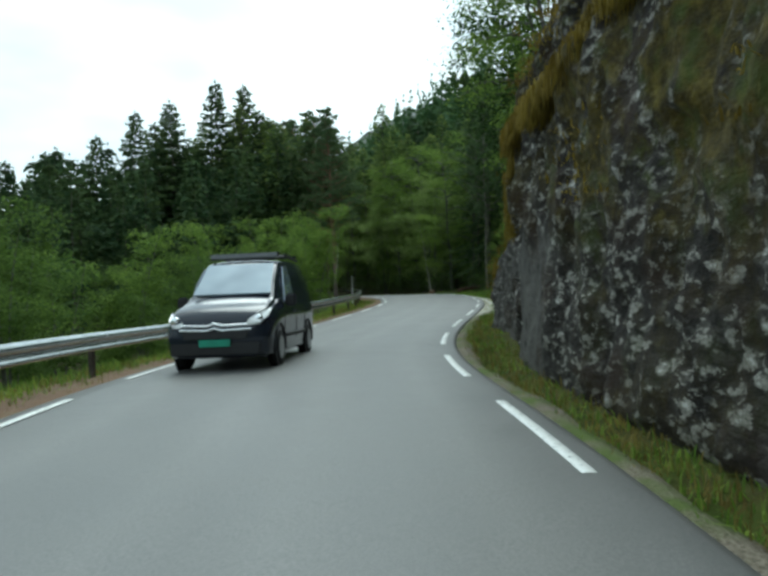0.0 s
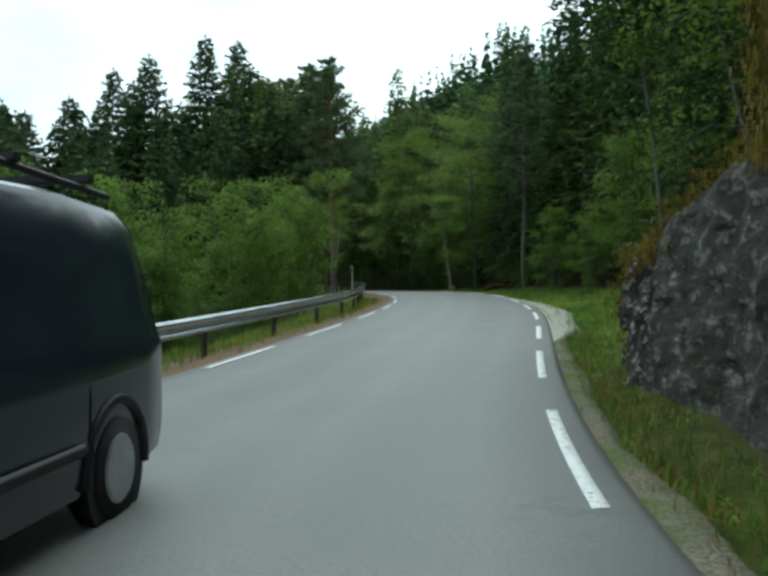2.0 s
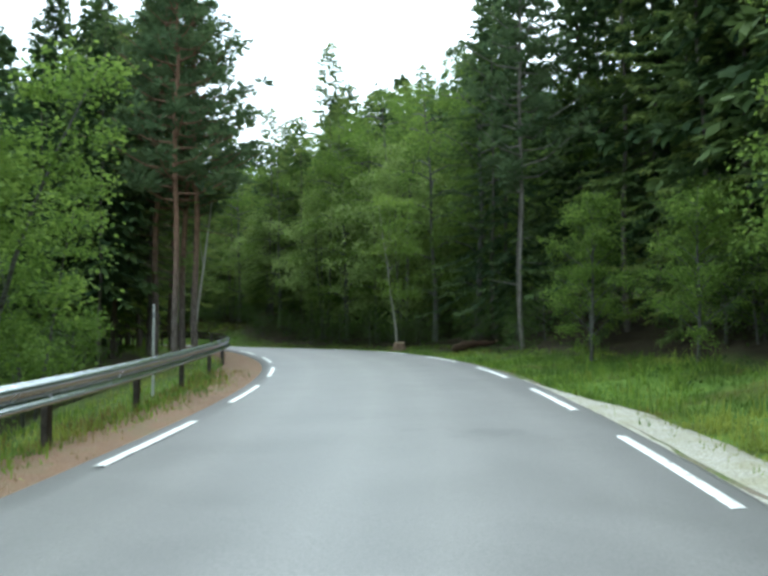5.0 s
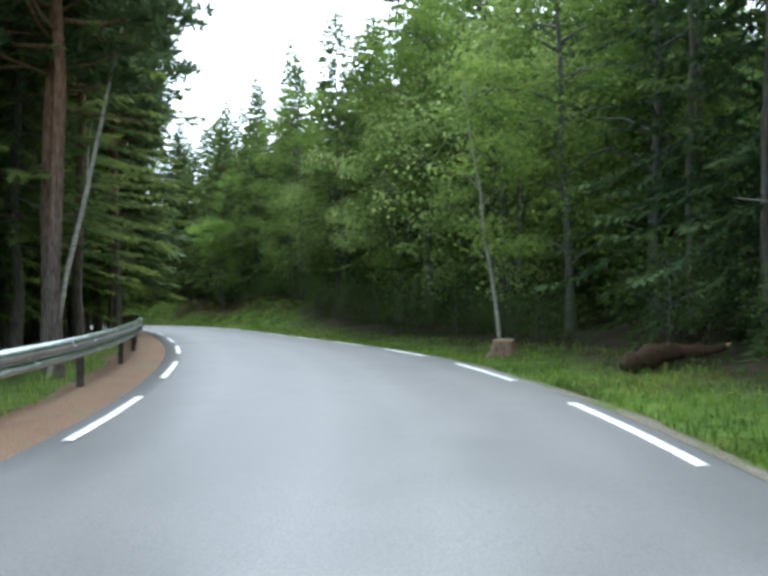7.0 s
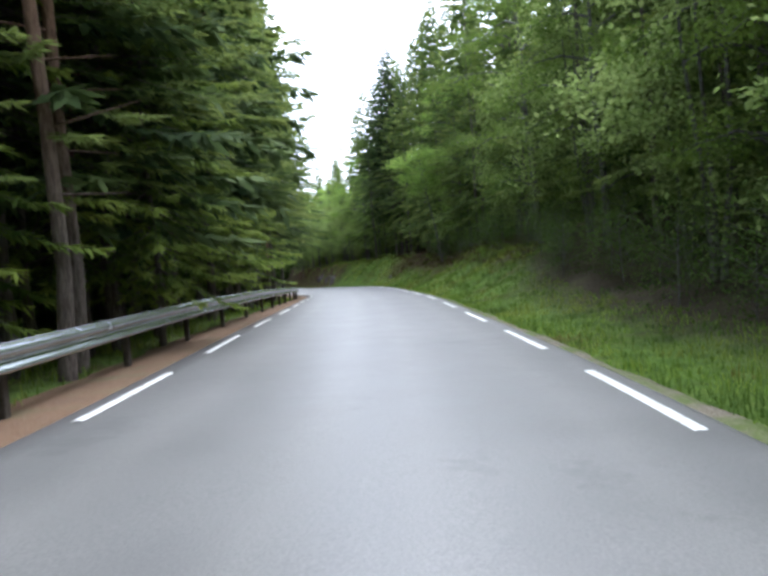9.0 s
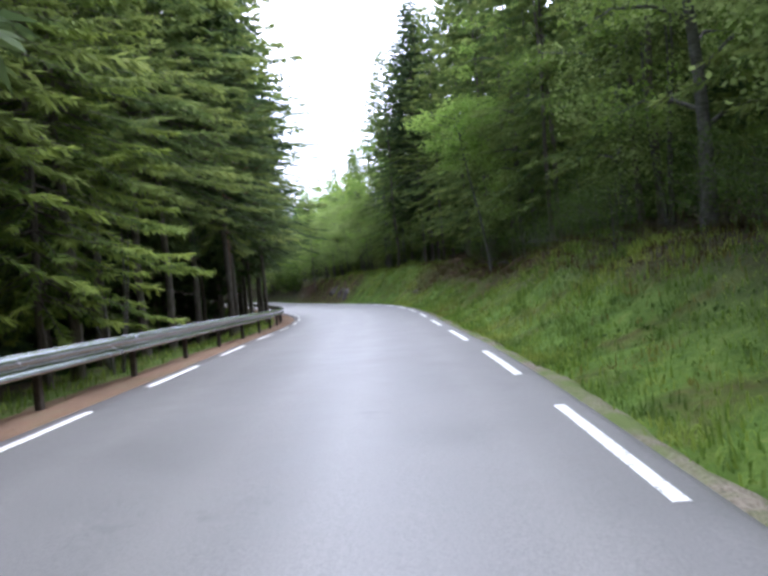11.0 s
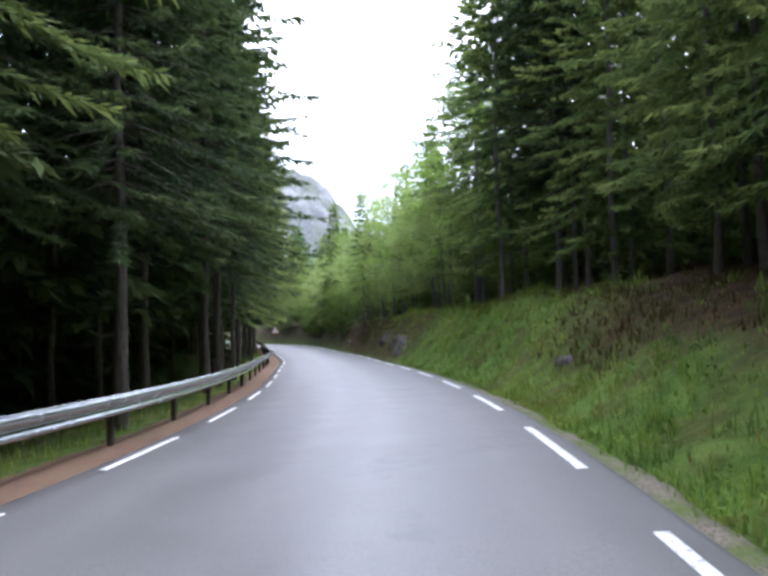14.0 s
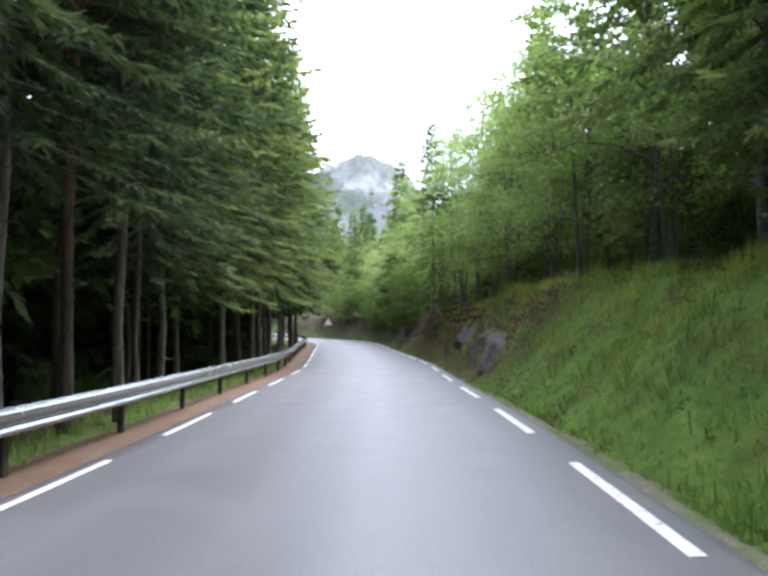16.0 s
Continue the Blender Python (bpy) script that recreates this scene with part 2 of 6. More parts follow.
top = m.ramp(f, (0.35, (0.12, 0.070, 0.045)), (0.65, (0.31, 0.185, 0.12)))
sep = m.n.new("ShaderNodeSeparateXYZ")
m.l.new(m.coord(), sep.inputs[0])
hm = m.n.new("ShaderNodeMapRange")
hm.inputs["From Min"].default_value, hm.inputs["From Max"].default_value = 1.8, 5.5
m.l.new(sep.outputs[2], hm.inputs[0])
m.color(m.mix(hm.outputs[0], low, top)).bump(f, 0.8, 0.03)
BARK_PINE = m.m

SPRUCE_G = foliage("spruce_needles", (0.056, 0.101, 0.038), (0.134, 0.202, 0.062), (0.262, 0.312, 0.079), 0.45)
# near-black birch leaves: the backlit crowns' shade is painted into them
SHADED_BIRCH_G = foliage("shaded_birch_leaves", (0.012, 0.026, 0.009), (0.034, 0.066, 0.018), (0.075, 0.135, 0.032))
# spruce needles again, darkened: the shade inside the forest is put into the colour
SHADED_SPRUCE_G = foliage("shaded_spruce_needles", (0.022, 0.048, 0.022), (0.059, 0.103, 0.043), (0.133, 0.181, 0.056), 0.3)
PINE_G = foliage("pine_needles", (0.058, 0.098, 0.048), (0.115, 0.172, 0.076), (0.193, 0.247, 0.103), 0.3)
BIRCH_G = foliage("birch_leaves", (0.060, 0.112, 0.024), (0.144, 0.232, 0.043), (0.255, 0.345, 0.072), 0.45)
ALDER_G = foliage("alder_leaves", (0.034, 0.068, 0.017), (0.086, 0.150, 0.033), (0.168, 0.240, 0.053), 0.45)
SALLOW_G = foliage("sallow_leaves", (0.133, 0.190, 0.055), (0.256, 0.360, 0.100), (0.385, 0.460, 0.165), 0.55)
FAR_G = foliage("distant_forest", (0.047, 0.101, 0.049), (0.091, 0.169, 0.072), (0.182, 0.267, 0.098), 0.25)
m = Mat("verge_grass", 0.8, 0, 0.2)
blade = m.ramp(m.info("island"), (0.0, (0.085, 0.150, 0.022)), (0.5, (0.165, 0.265, 0.036)), (1.0, (0.260, 0.345, 0.060)))
blade = m.mix(m.ramp(m.noise(0.55, 4, 0.6), (0.40, (0.85,) * 3), (0.52, (0.0,) * 3)), blade, (0.070, 0.125, 0.022))
blade = m.mix(m.ramp(m.noise(0.32, 3, 0.6), (0.52, (0.0,) * 3), (0.64, (0.75,) * 3)), blade, (0.335, 0.370, 0.070))
blade = m.mix(m.ramp(m.noise(0.9, 4, 0.6), (0.58, (0.0,) * 3), (0.66, (0.7,) * 3)), blade, (0.190, 0.135, 0.045))
m.leafy(blade, 0.45)
GRASS_G = m.m
MOSS_G = foliage("moss_strands", (0.07, 0.05, 0.010), (0.19, 0.135, 0.022), (0.32, 0.25, 0.05), 0.3)
# yellow-green young needles, brightened further to paint in light on the left edge
LIT_YOUNG_G = foliage("lit_young_spruce_needles", (0.056, 0.105, 0.030), (0.168, 0.250, 0.055), (0.325, 0.400, 0.080), 0.4)
# lighter copy of the birch leaves: the far bank's brightness is in the colour
LIGHT_G = foliage("light_birch_leaves", (0.099, 0.190, 0.035), (0.227, 0.370, 0.070), (0.375, 0.500, 0.120), 0.55)
SCRUB_G = foliage("scrub_leaves", (0.032, 0.062, 0.016), (0.073, 0.130, 0.029), (0.146, 0.215, 0.046), 0.4)
BRACKEN = foliage("brown_bracken", (0.035, 0.022, 0.009), (0.080, 0.054, 0.018), (0.095, 0.105, 0.025), 0.35)
DRY_G = foliage("dry_grass", (0.10, 0.075, 0.025), (0.20, 0.16, 0.04), (0.32, 0.26, 0.07), 0.35)

# ---- the line of the road, every ten metres from 30 m behind the start: heading in degrees, grade and cross fall in per cent ----
ROAD = [
    (-12.7, 6.1, -5.8), (-10.8, 5, -4.5), (-9, 3.9, -3.2),
    (-7.1, 2.9, -1.9), (-2.8, 1.6, -0.4), (-13.8, 2.7, 2.5),
    (-15.6, 3.4, 1.7), (-11, 2.6, 0.8), (-4.5, 3.1, 1.1),
    (8.4, 1.9, 0.5), (17.3, 0.2, -2.1), (20.7, 0.2, -3.6),
    (21.1, 0, -2.4), (23.1, -0.8, -0.3), (22.8, -1.1, 1.7),
    (25.6, -1.1, 3.4), (29.8, -1.3, 4.6), (32.8, -1.3, 4.7),
    (34.4, -1.3, 4.2), (33.8, -1, 3.9), (37.5, -0.4, 3.4),
    (38, -0.1, 2.4), (37.5, 0, 1.8), (39, 0.1, 1.4),
    (46, 0.2, 0.9), (58, 0.3, 0.5), (70, 0.4, 0.1),
]
STEP = 0.5
K = np.array([(10 * k - 30, *row) for k, row in enumerate(ROAD)], float)
ST = np.arange(K[0, 0], K[-1, 0] + 0.01, STEP)


def glide(col):
    y, m = col, np.gradient(col)
    i = np.clip(((ST - K[0, 0]) / 10).astype(int), 0, len(K) - 2)
    t = (ST - K[i, 0]) / 10
    return (2 * t**3 - 3 * t**2 + 1) * y[i] + (t**3 - 2 * t**2 + t) * m[i] + (3 * t**2 - 2 * t**3) * y[i + 1] + (t**3 - t**2) * m[i + 1]


HEAD, GRADE, FALL = np.radians(glide(K[:, 1])), glide(K[:, 2]) / 100, glide(K[:, 3]) / 100
_st = np.stack([-np.sin(HEAD), np.cos(HEAD), GRADE], 1) * STEP
LINE = np.vstack([[0, 0, 0], np.cumsum((_st[1:] + _st[:-1]) / 2, 0)])
LINE -= LINE[np.abs(ST).argmin()]


def at_road(s, u, z=0.0):
    """World places at stations s, u metres to the right of the line and z above the road's plane."""
    s, u, z = np.broadcast_arrays(np.asarray(s, float), u, z)
    c = [np.interp(s, ST, LINE[:, k]) for k in range(3)]
    h, b = np.interp(s, ST, HEAD), np.interp(s, ST, FALL)
    return np.stack([c[0] + np.cos(h) * u, c[1] + np.sin(h) * u, c[2] + np.clip(u, -6, 4) * b + z], -1)


def near_road(x, y):
    """Station and offset of world places."""
    x, y = np.asarray(x, float).ravel(), np.asarray(y, float).ravel()
    s, u = np.empty(len(x)), np.empty(len(x))
    for a in range(0, len(x), 4000):
        dx, dy = x[a:a + 4000, None] - LINE[None, :, 0], y[a:a + 4000, None] - LINE[None, :, 1]
        k = (dx**2 + dy**2).argmin(1)
        r = np.arange(len(k))
        s[a:a + 4000] = ST[k]
        side = dx[r, k] * np.cos(HEAD[k]) + dy[r, k] * np.sin(HEAD[k])
        u[a:a + 4000] = np.sign(side) * np.hypot(dx[r, k], dy[r, k])
    return s, u


def ease(x, a, b):
    t = np.clip((x - a) / (b - a), 0, 1)
    return t * t * (3 - 2 * t)


def rough_land(x, y):
    return 0.5 * np.sin(x * 0.31 + 1.3 * np.sin(y * 0.17)) * np.sin(y * 0.27 + 0.7) + 0.18 * np.sin(x * 1.1 + y * 0.7) * np.sin(y * 1.3 - x * 0.4)


def land(x, y):
    """The height of the ground."""
    x, y = np.asarray(x, float).ravel(), np.asarray(y, float).ravel()
    s, u = near_road(x, y)
    road = np.interp(s, ST, LINE[:, 2]) + np.clip(u, -6, 4) * np.interp(s, ST, FALL)
    z = road - 0.10
    # left: a shoulder, then the land falls away, deeply before the bend and less within the forest
    deep = 4.0 - 2.4 * ease(s, 45, 62)
    z = z - np.where(u < 0, deep * ease(-u, 5.2, 15.0), 0)
    # right: hillside behind the rock, a level verge round the bend, then a grassy bank
    rock = 1 - ease(s, 17, 27)
    bank = ease(s, 82, 100)
    hill = 0.9 * rock * 6.5 * ease(u, 3.6, 6.5)
    verge = (1 - rock) * (1 - bank) * (0.35 * ease(u, 3.2, 6.0) + 0.25 * np.clip(u - 6.5, 0, 40) * 0.9)
    late, steep = ease(s, 122, 136), ease(s, 144, 152)
    cut = bank * ((1 - late) * 2.05 * ease(u, 1.9, 7.2) + (late - steep) * 2.5 * ease(u, 1.9, 5.4) + steep * 2.6 * ease(u, 1.95, 4.0) + 0.16 * np.clip(u - 7, 0, 40))
    z = z + np.where(u > 0, hill + verge + cut + rock * 0.25 * np.clip(u - 6, 0, 40), 0)
    hump = np.sin(s * 1.15 + 1.2 * np.sin(u * 1.1)) * np.sin(u * 1.3 + 0.9 * np.sin(s * 0.47)) + 0.6 * np.sin(s * 0.53 + 2.0) * np.sin(u * 0.8 + s * 0.21)
    z = z + np.where(u > 0, 0.17 * hump * ease(u, 2.2, 3.4) * (0.35 + 0.65 * bank) * (1 - rock), 0)
    far = ease(np.abs(u + 1), 5.0, 9.0)
    z = z + far * rough_land(x, y) * 0.7
    # the wooded hill ahead, the valley and the far rim
    z = z + 52 * np.exp(-(((x - 62) / 60) ** 2 + ((y - 235) / 70) ** 2)) * ease(np.abs(u), 14, 60)
    r = np.hypot(x + 10, y - 90)
    return z + 60 * ease(r, 300, 1200)


def ground_at(x, y):
    return float(land([x], [y])[0])


# ---- mesh helpers ----
def mesh_of(name, v, f, material, smooth=False):
    """A mesh from arrays: faces all of one size."""
    v, f = np.asarray(v, np.float32), np.asarray(f, np.int32)
    me = bpy.data.meshes.new(name)
    n, k = f.shape
    me.vertices.add(len(v))
    me.vertices.foreach_set("co", v.ravel())
    me.loops.add(n * k)
    me.loops.foreach_set("vertex_index", f.ravel())
    me.polygons.add(n)
    me.polygons.foreach_set("loop_start", np.arange(0, n * k, k, dtype=np.int32))
    if smooth:
        me.polygons.foreach_set("use_smooth", np.ones(n, bool))
    me.materials.append(material)
    me.update(calc_edges=True)
    me.validate()
    return me


def put(name, me, parent=None, label=""):
    ob = new(name, me)
    if parent:
        ob.parent = parent
    return tagged(ob, label)


def part(name, bm, material, parent=None, label="", smooth=False):
    me = bpy.data.meshes.new(name)
    if smooth:
        for face in bm.faces:
            face.smooth = True
    bm.normal_update()
    bm.to_mesh(me)
    bm.free()
    me.materials.append(material)
    return put(name, me, parent, label)


def empty(name, label, category, group="", kind=""):
    return tagged(new(name), label, category, group, kind)


def grid_faces(rows, cols):
    a = (np.arange(rows - 1)[:, None] * cols + np.arange(cols - 1)[None]).ravel()
    return np.stack([a, a + 1, a + cols + 1, a + cols], 1)


class Soup:
    """Collects quads, and makes one mesh of them."""

    def __init__(self):
        self.v, self.f, self.n, self.tip = [], [], 0, []

    def add(self, v, f):
        self.v.append(np.asarray(v, np.float32).reshape(-1, 3))
        self.f.append(np.asarray(f, np.int32).reshape(-1, 4) + self.n)
        self.n += len(self.v[-1])

    def tube(self, pts, radii, sides=6):
        pts, radii = np.asarray(pts, float), np.asarray(radii, float)
        d = np.gradient(pts, axis=0)
        d /= np.linalg.norm(d, axis=1, keepdims=True) + 1e-9
        ref = np.where(np.abs(d[:, 2:]) > 0.9, np.array([[1.0, 0, 0]]), np.array([[0, 0, 1.0]]))
        a = np.cross(d, ref)
        a /= np.linalg.norm(a, axis=1, keepdims=True) + 1e-9
        b = np.cross(d, a)
        t = np.arange(sides) * 2 * np.pi / sides
        ring = a[:, None] * np.cos(t)[None, :, None] + b[:, None] * np.sin(t)[None, :, None]
        v = pts[:, None] + ring * radii[:, None, None]
        k = np.arange(len(pts) - 1)[:, None] * sides
        j = np.arange(sides)[None]
        nx = (j + 1) % sides
        self.add(v, np.stack([k + j, k + nx, k + nx + sides, k + j + sides], -1))

    def kites(self, base, way, length, width, side):
        """Tapered sprays or leaves: base, direction, length, half width and the side direction of each."""
        way = way / (np.linalg.norm(way, axis=1, keepdims=True) + 1e-9)
        side = side - way * (side * way).sum(1, keepdims=True)
        side = side / (np.linalg.norm(side, axis=1, keepdims=True) + 1e-9)
        L, W = np.asarray(length)[:, None], np.asarray(width)[:, None]
        v = np.stack([base, base + way * L * 0.45 + side * W, base + way * L, base + way * L * 0.45 - side * W], 1)
        n = len(base)
        self.add(v, np.arange(4 * n).reshape(n, 4))

    def mesh(self, name, material, smooth=False):
        me = mesh_of(name, np.concatenate(self.v), np.concatenate(self.f), material, smooth)
        if self.tip:
            att = me.attributes.new("tip", "FLOAT", "FACE")
            att.data.foreach_set("value", np.concatenate(self.tip).astype(np.float32))
        return me


# ---- ground, road and verges ----
def bank_edge(s):
    """How far from the middle of the road the grass of the verge and bank reaches on the right."""
    return 5.7 + 1.0 * ease(s, 27, 32) * (1 - ease(s, 50, 56)) - 0.7 * ease(s, 92, 100) + 1.3 * ease(s, 126, 136) - 4.2 * ease(s, 146, 153) - 1.6 * ease(s, 52, 60) * (1 - ease(s, 88, 98)) - 2.2 * (1 - ease(s, 20, 27))


def bare_earth(s, u):
    """Where the bank has lost its turf: a worn patch half-way up, and the rim under the trees, whose dark earth also
    stands in for their shade.
    """
    worn = 0.95 * np.exp(-(((s - 129.3) / 2.6) ** 2) - ((u - 4.3) / 0.9) ** 2)
    rim = 0.75 * ease(s, 102, 112) * (1 - ease(s, 143, 149)) * ease(u + 0.35 * np.sin(s * 0.9) + 0.2 * np.sin(s * 2.3), bank_edge(s) - 1.5, bank_edge(s) - 0.5)
    return np.maximum(worn, rim)


xs = np.r_[-3800, -2500, -1600, -1000, -700, -500, -350, -250, -190, -150, np.arange(-120, 81, 1.0), 100, 130, 170, 220, 300, 420, 600, 900, 1500, 2500, 3800]
ys = np.r_[-3800, -2000, -1000, -500, -250, -120, -70, np.arange(-40, 241, 1.0), 260, 290, 330, 380, 450, 600, 900, 1500, 2500, 3800]
gx, gy = np.meshgrid(xs, ys)
gz = land(gx, gy)
gs, gu = near_road(gx, gy)
under = (gu > -4.1) & (gu < 2.0)
gz = np.where(under, gz - 0.25, gz)
me = mesh_of("ground", np.stack([gx.ravel(), gy.ravel(), gz], 1), grid_faces(len(ys), len(xs)), GROUND, True)
right_edge = bank_edge(gs)
grassy = np.where(gu > 0, 1 - ease(gu, right_edge - 1.2, right_edge + 0.8), 0.75 * (1 - ease(-gu, 5.6, 8.0)))
grassy = np.where(gu < 0, np.maximum(grassy, 0.6 * (1 - ease(gs, 48, 62)) * (1 - ease(-gu, 9, 17))), grassy)
earthy = ease(gs, 147, 154) * (1 - ease(gs, 176, 186)) * ease(gu, 1.9, 2.4) * (1 - ease(gu, 4.6, 6.0)) * 0.9 + 0.55 * (1 - ease(gs, 20, 27)) * ease(gu, 1.7, 2.1)
earthy = np.maximum(earthy, bare_earth(gs, gu))
att = me.attributes.new("earthy", "FLOAT", "POINT")
att.data.foreach_set("value", earthy.astype(np.float32))
att = me.attributes.new("grassy", "FLOAT", "POINT")
att.data.foreach_set("value", grassy.astype(np.float32))
ground = tagged(new("ground", me), "forest floor of dark litter with green grassy verges beside the road", "ground", kind="structure")


def strip(name, s0, s1, us, zs, material, step=0.5, wobble=0.0, swell=None, parent=None, label=""):
    """A sheet along the road with the given cross section."""
    s = np.arange(s0, s1 + 0.01, step)
    us, zs = np.asarray(us, float), np.asarray(zs, float)
    U = np.repeat(us[None], len(s), 0)
    if wobble:
        edge = wobble * (np.sin(s * 0.9) * 0.5 + np.sin(s * 2.3 + 1) * 0.3 + np.sin(s * 5.1) * 0.2)
        U = U + edge[:, None] * np.linspace(0, 1, len(us))[None]
    if swell:
        U = U + swell(s)[:, None] * np.linspace(0, 1, len(us))[None]
    v = at_road(np.repeat(s[:, None], len(us), 1), U, np.repeat(zs[None], len(s), 0))
    f = grid_faces(len(s), len(us))
    return put(name, mesh_of(name, v.reshape(-1, 3), f, material, False), parent, label)


ru = np.r_[-4.02, -3.98, np.linspace(-3.6, 1.5, 24), 1.72, 1.80, 1.84]
road = strip("road", -30, 230, ru, np.interp(ru, [-4.02, -3.98, -3.4, -1.1, 1.72, 1.80, 1.84], [-0.16, -0.02, 0.0, 0.02, 0.0, -0.02, -0.16]), ASPHALT)
track = sum(0.55 * np.exp(-(((ru - c) / 0.24) ** 2)) for c in (-2.75, -1.35, -0.45, 0.85))
att = road.data.attributes.new("wheel_track", "FLOAT", "POINT")
att.data.foreach_set("value", np.tile(track, len(road.data.vertices) // len(ru)).astype(np.float32))
tagged(road, "narrow grey worn asphalt road with dashed white edge lines", "road", kind="structure")
shoulder = strip("shoulder_left", -30, 230, [-3.9, -4.3, -4.8, -5.3, -5.8], [-0.05, -0.03, -0.06, -0.12, -0.45], LITTER, wobble=0.12)
tagged(shoulder, "rusty brown gravel shoulder under the guardrail", "shoulder", kind="structure")
verge = strip("shoulder_right", -30, 230, [1.76, 1.92, 2.06, 2.2], [-0.05, -0.03, -0.06, -0.3], EDGE, wobble=0.14)
tagged(verge, "thin brown gravelly edge between asphalt and grass", "shoulder", kind="structure")
layby = strip("gravel_patch", 26, 49, [1.76, 2.0, 2.2, 2.4, 2.5], [-0.045, -0.02, -0.01, -0.04, -0.3], GRAVEL, wobble=0.12, swell=lambda s: 0.32 * np.exp(-((s - 38) / 5.0) ** 2) - 0.75 * (1 - ease(s, 26, 31)) - 0.75 * ease(s, 43, 49))
tagged(layby, "pale stony gravel patch spilling onto the grass verge", "gravel", kind="structure")


def dash(s0, length, u):
    s = np.linspace(s0, s0 + length, 7)
    us = np.array([-0.055, -0.05, 0.05, 0.055])
    v = at_road(np.repeat(s[:, None], 4, 1), u + np.repeat(us[None], 7, 0), np.array([-0.004, 0.004, 0.004, -0.004])[None] + (0.006 if u < 0 else 0.004))
    put("edge_line", mesh_of("edge_line", v.reshape(-1, 3), grid_faces(7, 4), PAINT), road)


for k in range(46):
    dash(-26.2 + 5.5 * k, 3.2, -3.70)
    dash(-27.8 + 5.5 * k, 3.2, 1.53)

# ---- guardrail ----
rail = empty("guardrail", "galvanised steel guardrail with dark posts beside the road", "guardrail")
prof_z = np.array([0.412, 0.420, 0.450, 0.492, 0.516, 0.560, 0.625, 0.690, 0.718, 0.732])
prof_u = np.array([0.0, 0.030, 0.086, 0.080, 0.006, 0.006, 0.086, 0.080, 0.012, 0.0])


def rail_u(s):
    return -4.62 - 0.7 * np.exp(-((np.asarray(s) - 50) / 9.0) ** 2)


BEAM = 4.0
for k in range(64):
    s = np.arange(0, 9) * BEAM / 8 - 28 + BEAM * k
    out = at_road(np.repeat(s[:, None], 10, 1), rail_u(s)[:, None] + prof_u[None], np.repeat(prof_z[None], 9, 0))
    back = at_road(np.repeat(s[:, None], 10, 1), rail_u(s)[:, None] + prof_u[None] - 0.006, np.repeat(prof_z[None], 9, 0))
    sp = Soup()
    f = grid_faces(9, 10)
    sp.add(out, f)
    sp.add(back, f[:, ::-1])
    put("beam", sp.mesh("beam", STEEL), rail)
bm = bmesh.new()
bmesh.ops.create_cube(bm, size=1)
bmesh.ops.scale(bm, verts=bm.verts, vec=(0.09, 0.13, 1.15))
bmesh.ops.translate(bm, verts=bm.verts, vec=(0, 0, 0.08))
bmesh.ops.bevel(bm, geom=bm.edges[:], offset=0.012, segments=1, affect="EDGES")
post_me = bpy.data.meshes.new("post")
bm.to_mesh(post_me)
bm.free()
post_me.materials.append(POSTWOOD)
for k in range(64):
    s = -26.5 + BEAM * k
    ob = put("post", post_me, rail)
    p = at_road(s, rail_u(s) - 0.11)
    ob.matrix_basis = Matrix.Translation(p) @ Matrix.Rotation(float(np.interp(s, ST, HEAD)), 4, "Z")

# snow pole behind the rail in the bend
pole = empty("snow_pole", "slim pale snow marker pole behind the guardrail", "marker pole")
sp = Soup()
sp.tube([(0, 0, -0.6), (0, 0, 1.0), (0, 0, 1.78)], [0.028, 0.026, 0.024], 8)
put("shaft", sp.mesh("shaft", plain("pale_pole", (0.6, 0.6, 0.57), 0.6), True), pole)
sp = Soup()
sp.tube([(0, 0, 1.5), (0, 0, 1.62)], [0.032, 0.032], 8)
put("reflector_band", sp.mesh("reflector_band", plain("grey_band", (0.3, 0.3, 0.3), 0.4)), pole)
pole.matrix_basis = Matrix.Translation(at_road(48.3, -5.75, -0.1))

# ---- rock face beside the road ----
def fbm(p, octaves=5, scale=1.0, gain=0.55):
    total, amp = 0.0, 1.0
    q = Vector(p) * scale
    for _ in range(octaves):
        total += amp * noise.noise(q)
        q = q * 2.03 + Vector((3.1, 1.7, 5.3))
        amp *= gain
    return total


def rock_top(s):
    return float(np.interp(s, [-30, 4, 9, 12, 15, 16.5, 17.6, 18.1, 18.6, 20, 20.9, 21.5, 22.2, 23.0, 23.7, 24.3, 24.9, 25.8, 27.5], [9.5, 8.0, 6.0, 5.2, 4.7, 4.2, 3.6, 3.0, 2.45, 2.25, 2.0, 1.65, 1.5, 1.45, 1.25, 0.9, 0.5, 0.3, 0.2]))


def ledge_z(s):
    return np.interp(s, [-30, 6, 10.5, 13, 16, 17.5, 18.5, 20, 21.5, 23.6, 24.3, 25.8], [5.2, 4.4, 4.0, 3.9, 3.6, 3.1, 2.3, 2.0, 1.5, 1.15, 0.8, 0.3])


def slab_at(s, z):
    """How far the rock is a smooth bare slab there."""
    near = ease(s, 10.0, 11.5) * (1 - ease(s, 13.9, 14.4)) * (1 - ease(z, 1.6 + 0.3 * math.sin(s * 3), 2.2))
    end = 0.55 * ease(s, 16.8, 17.6) * (1 - ease(s, 20.9, 21.5)) * (1 - ease(z, 2.1 + 0.4 * math.sin(s * 2), 3.3))
    return float(max(near, end))


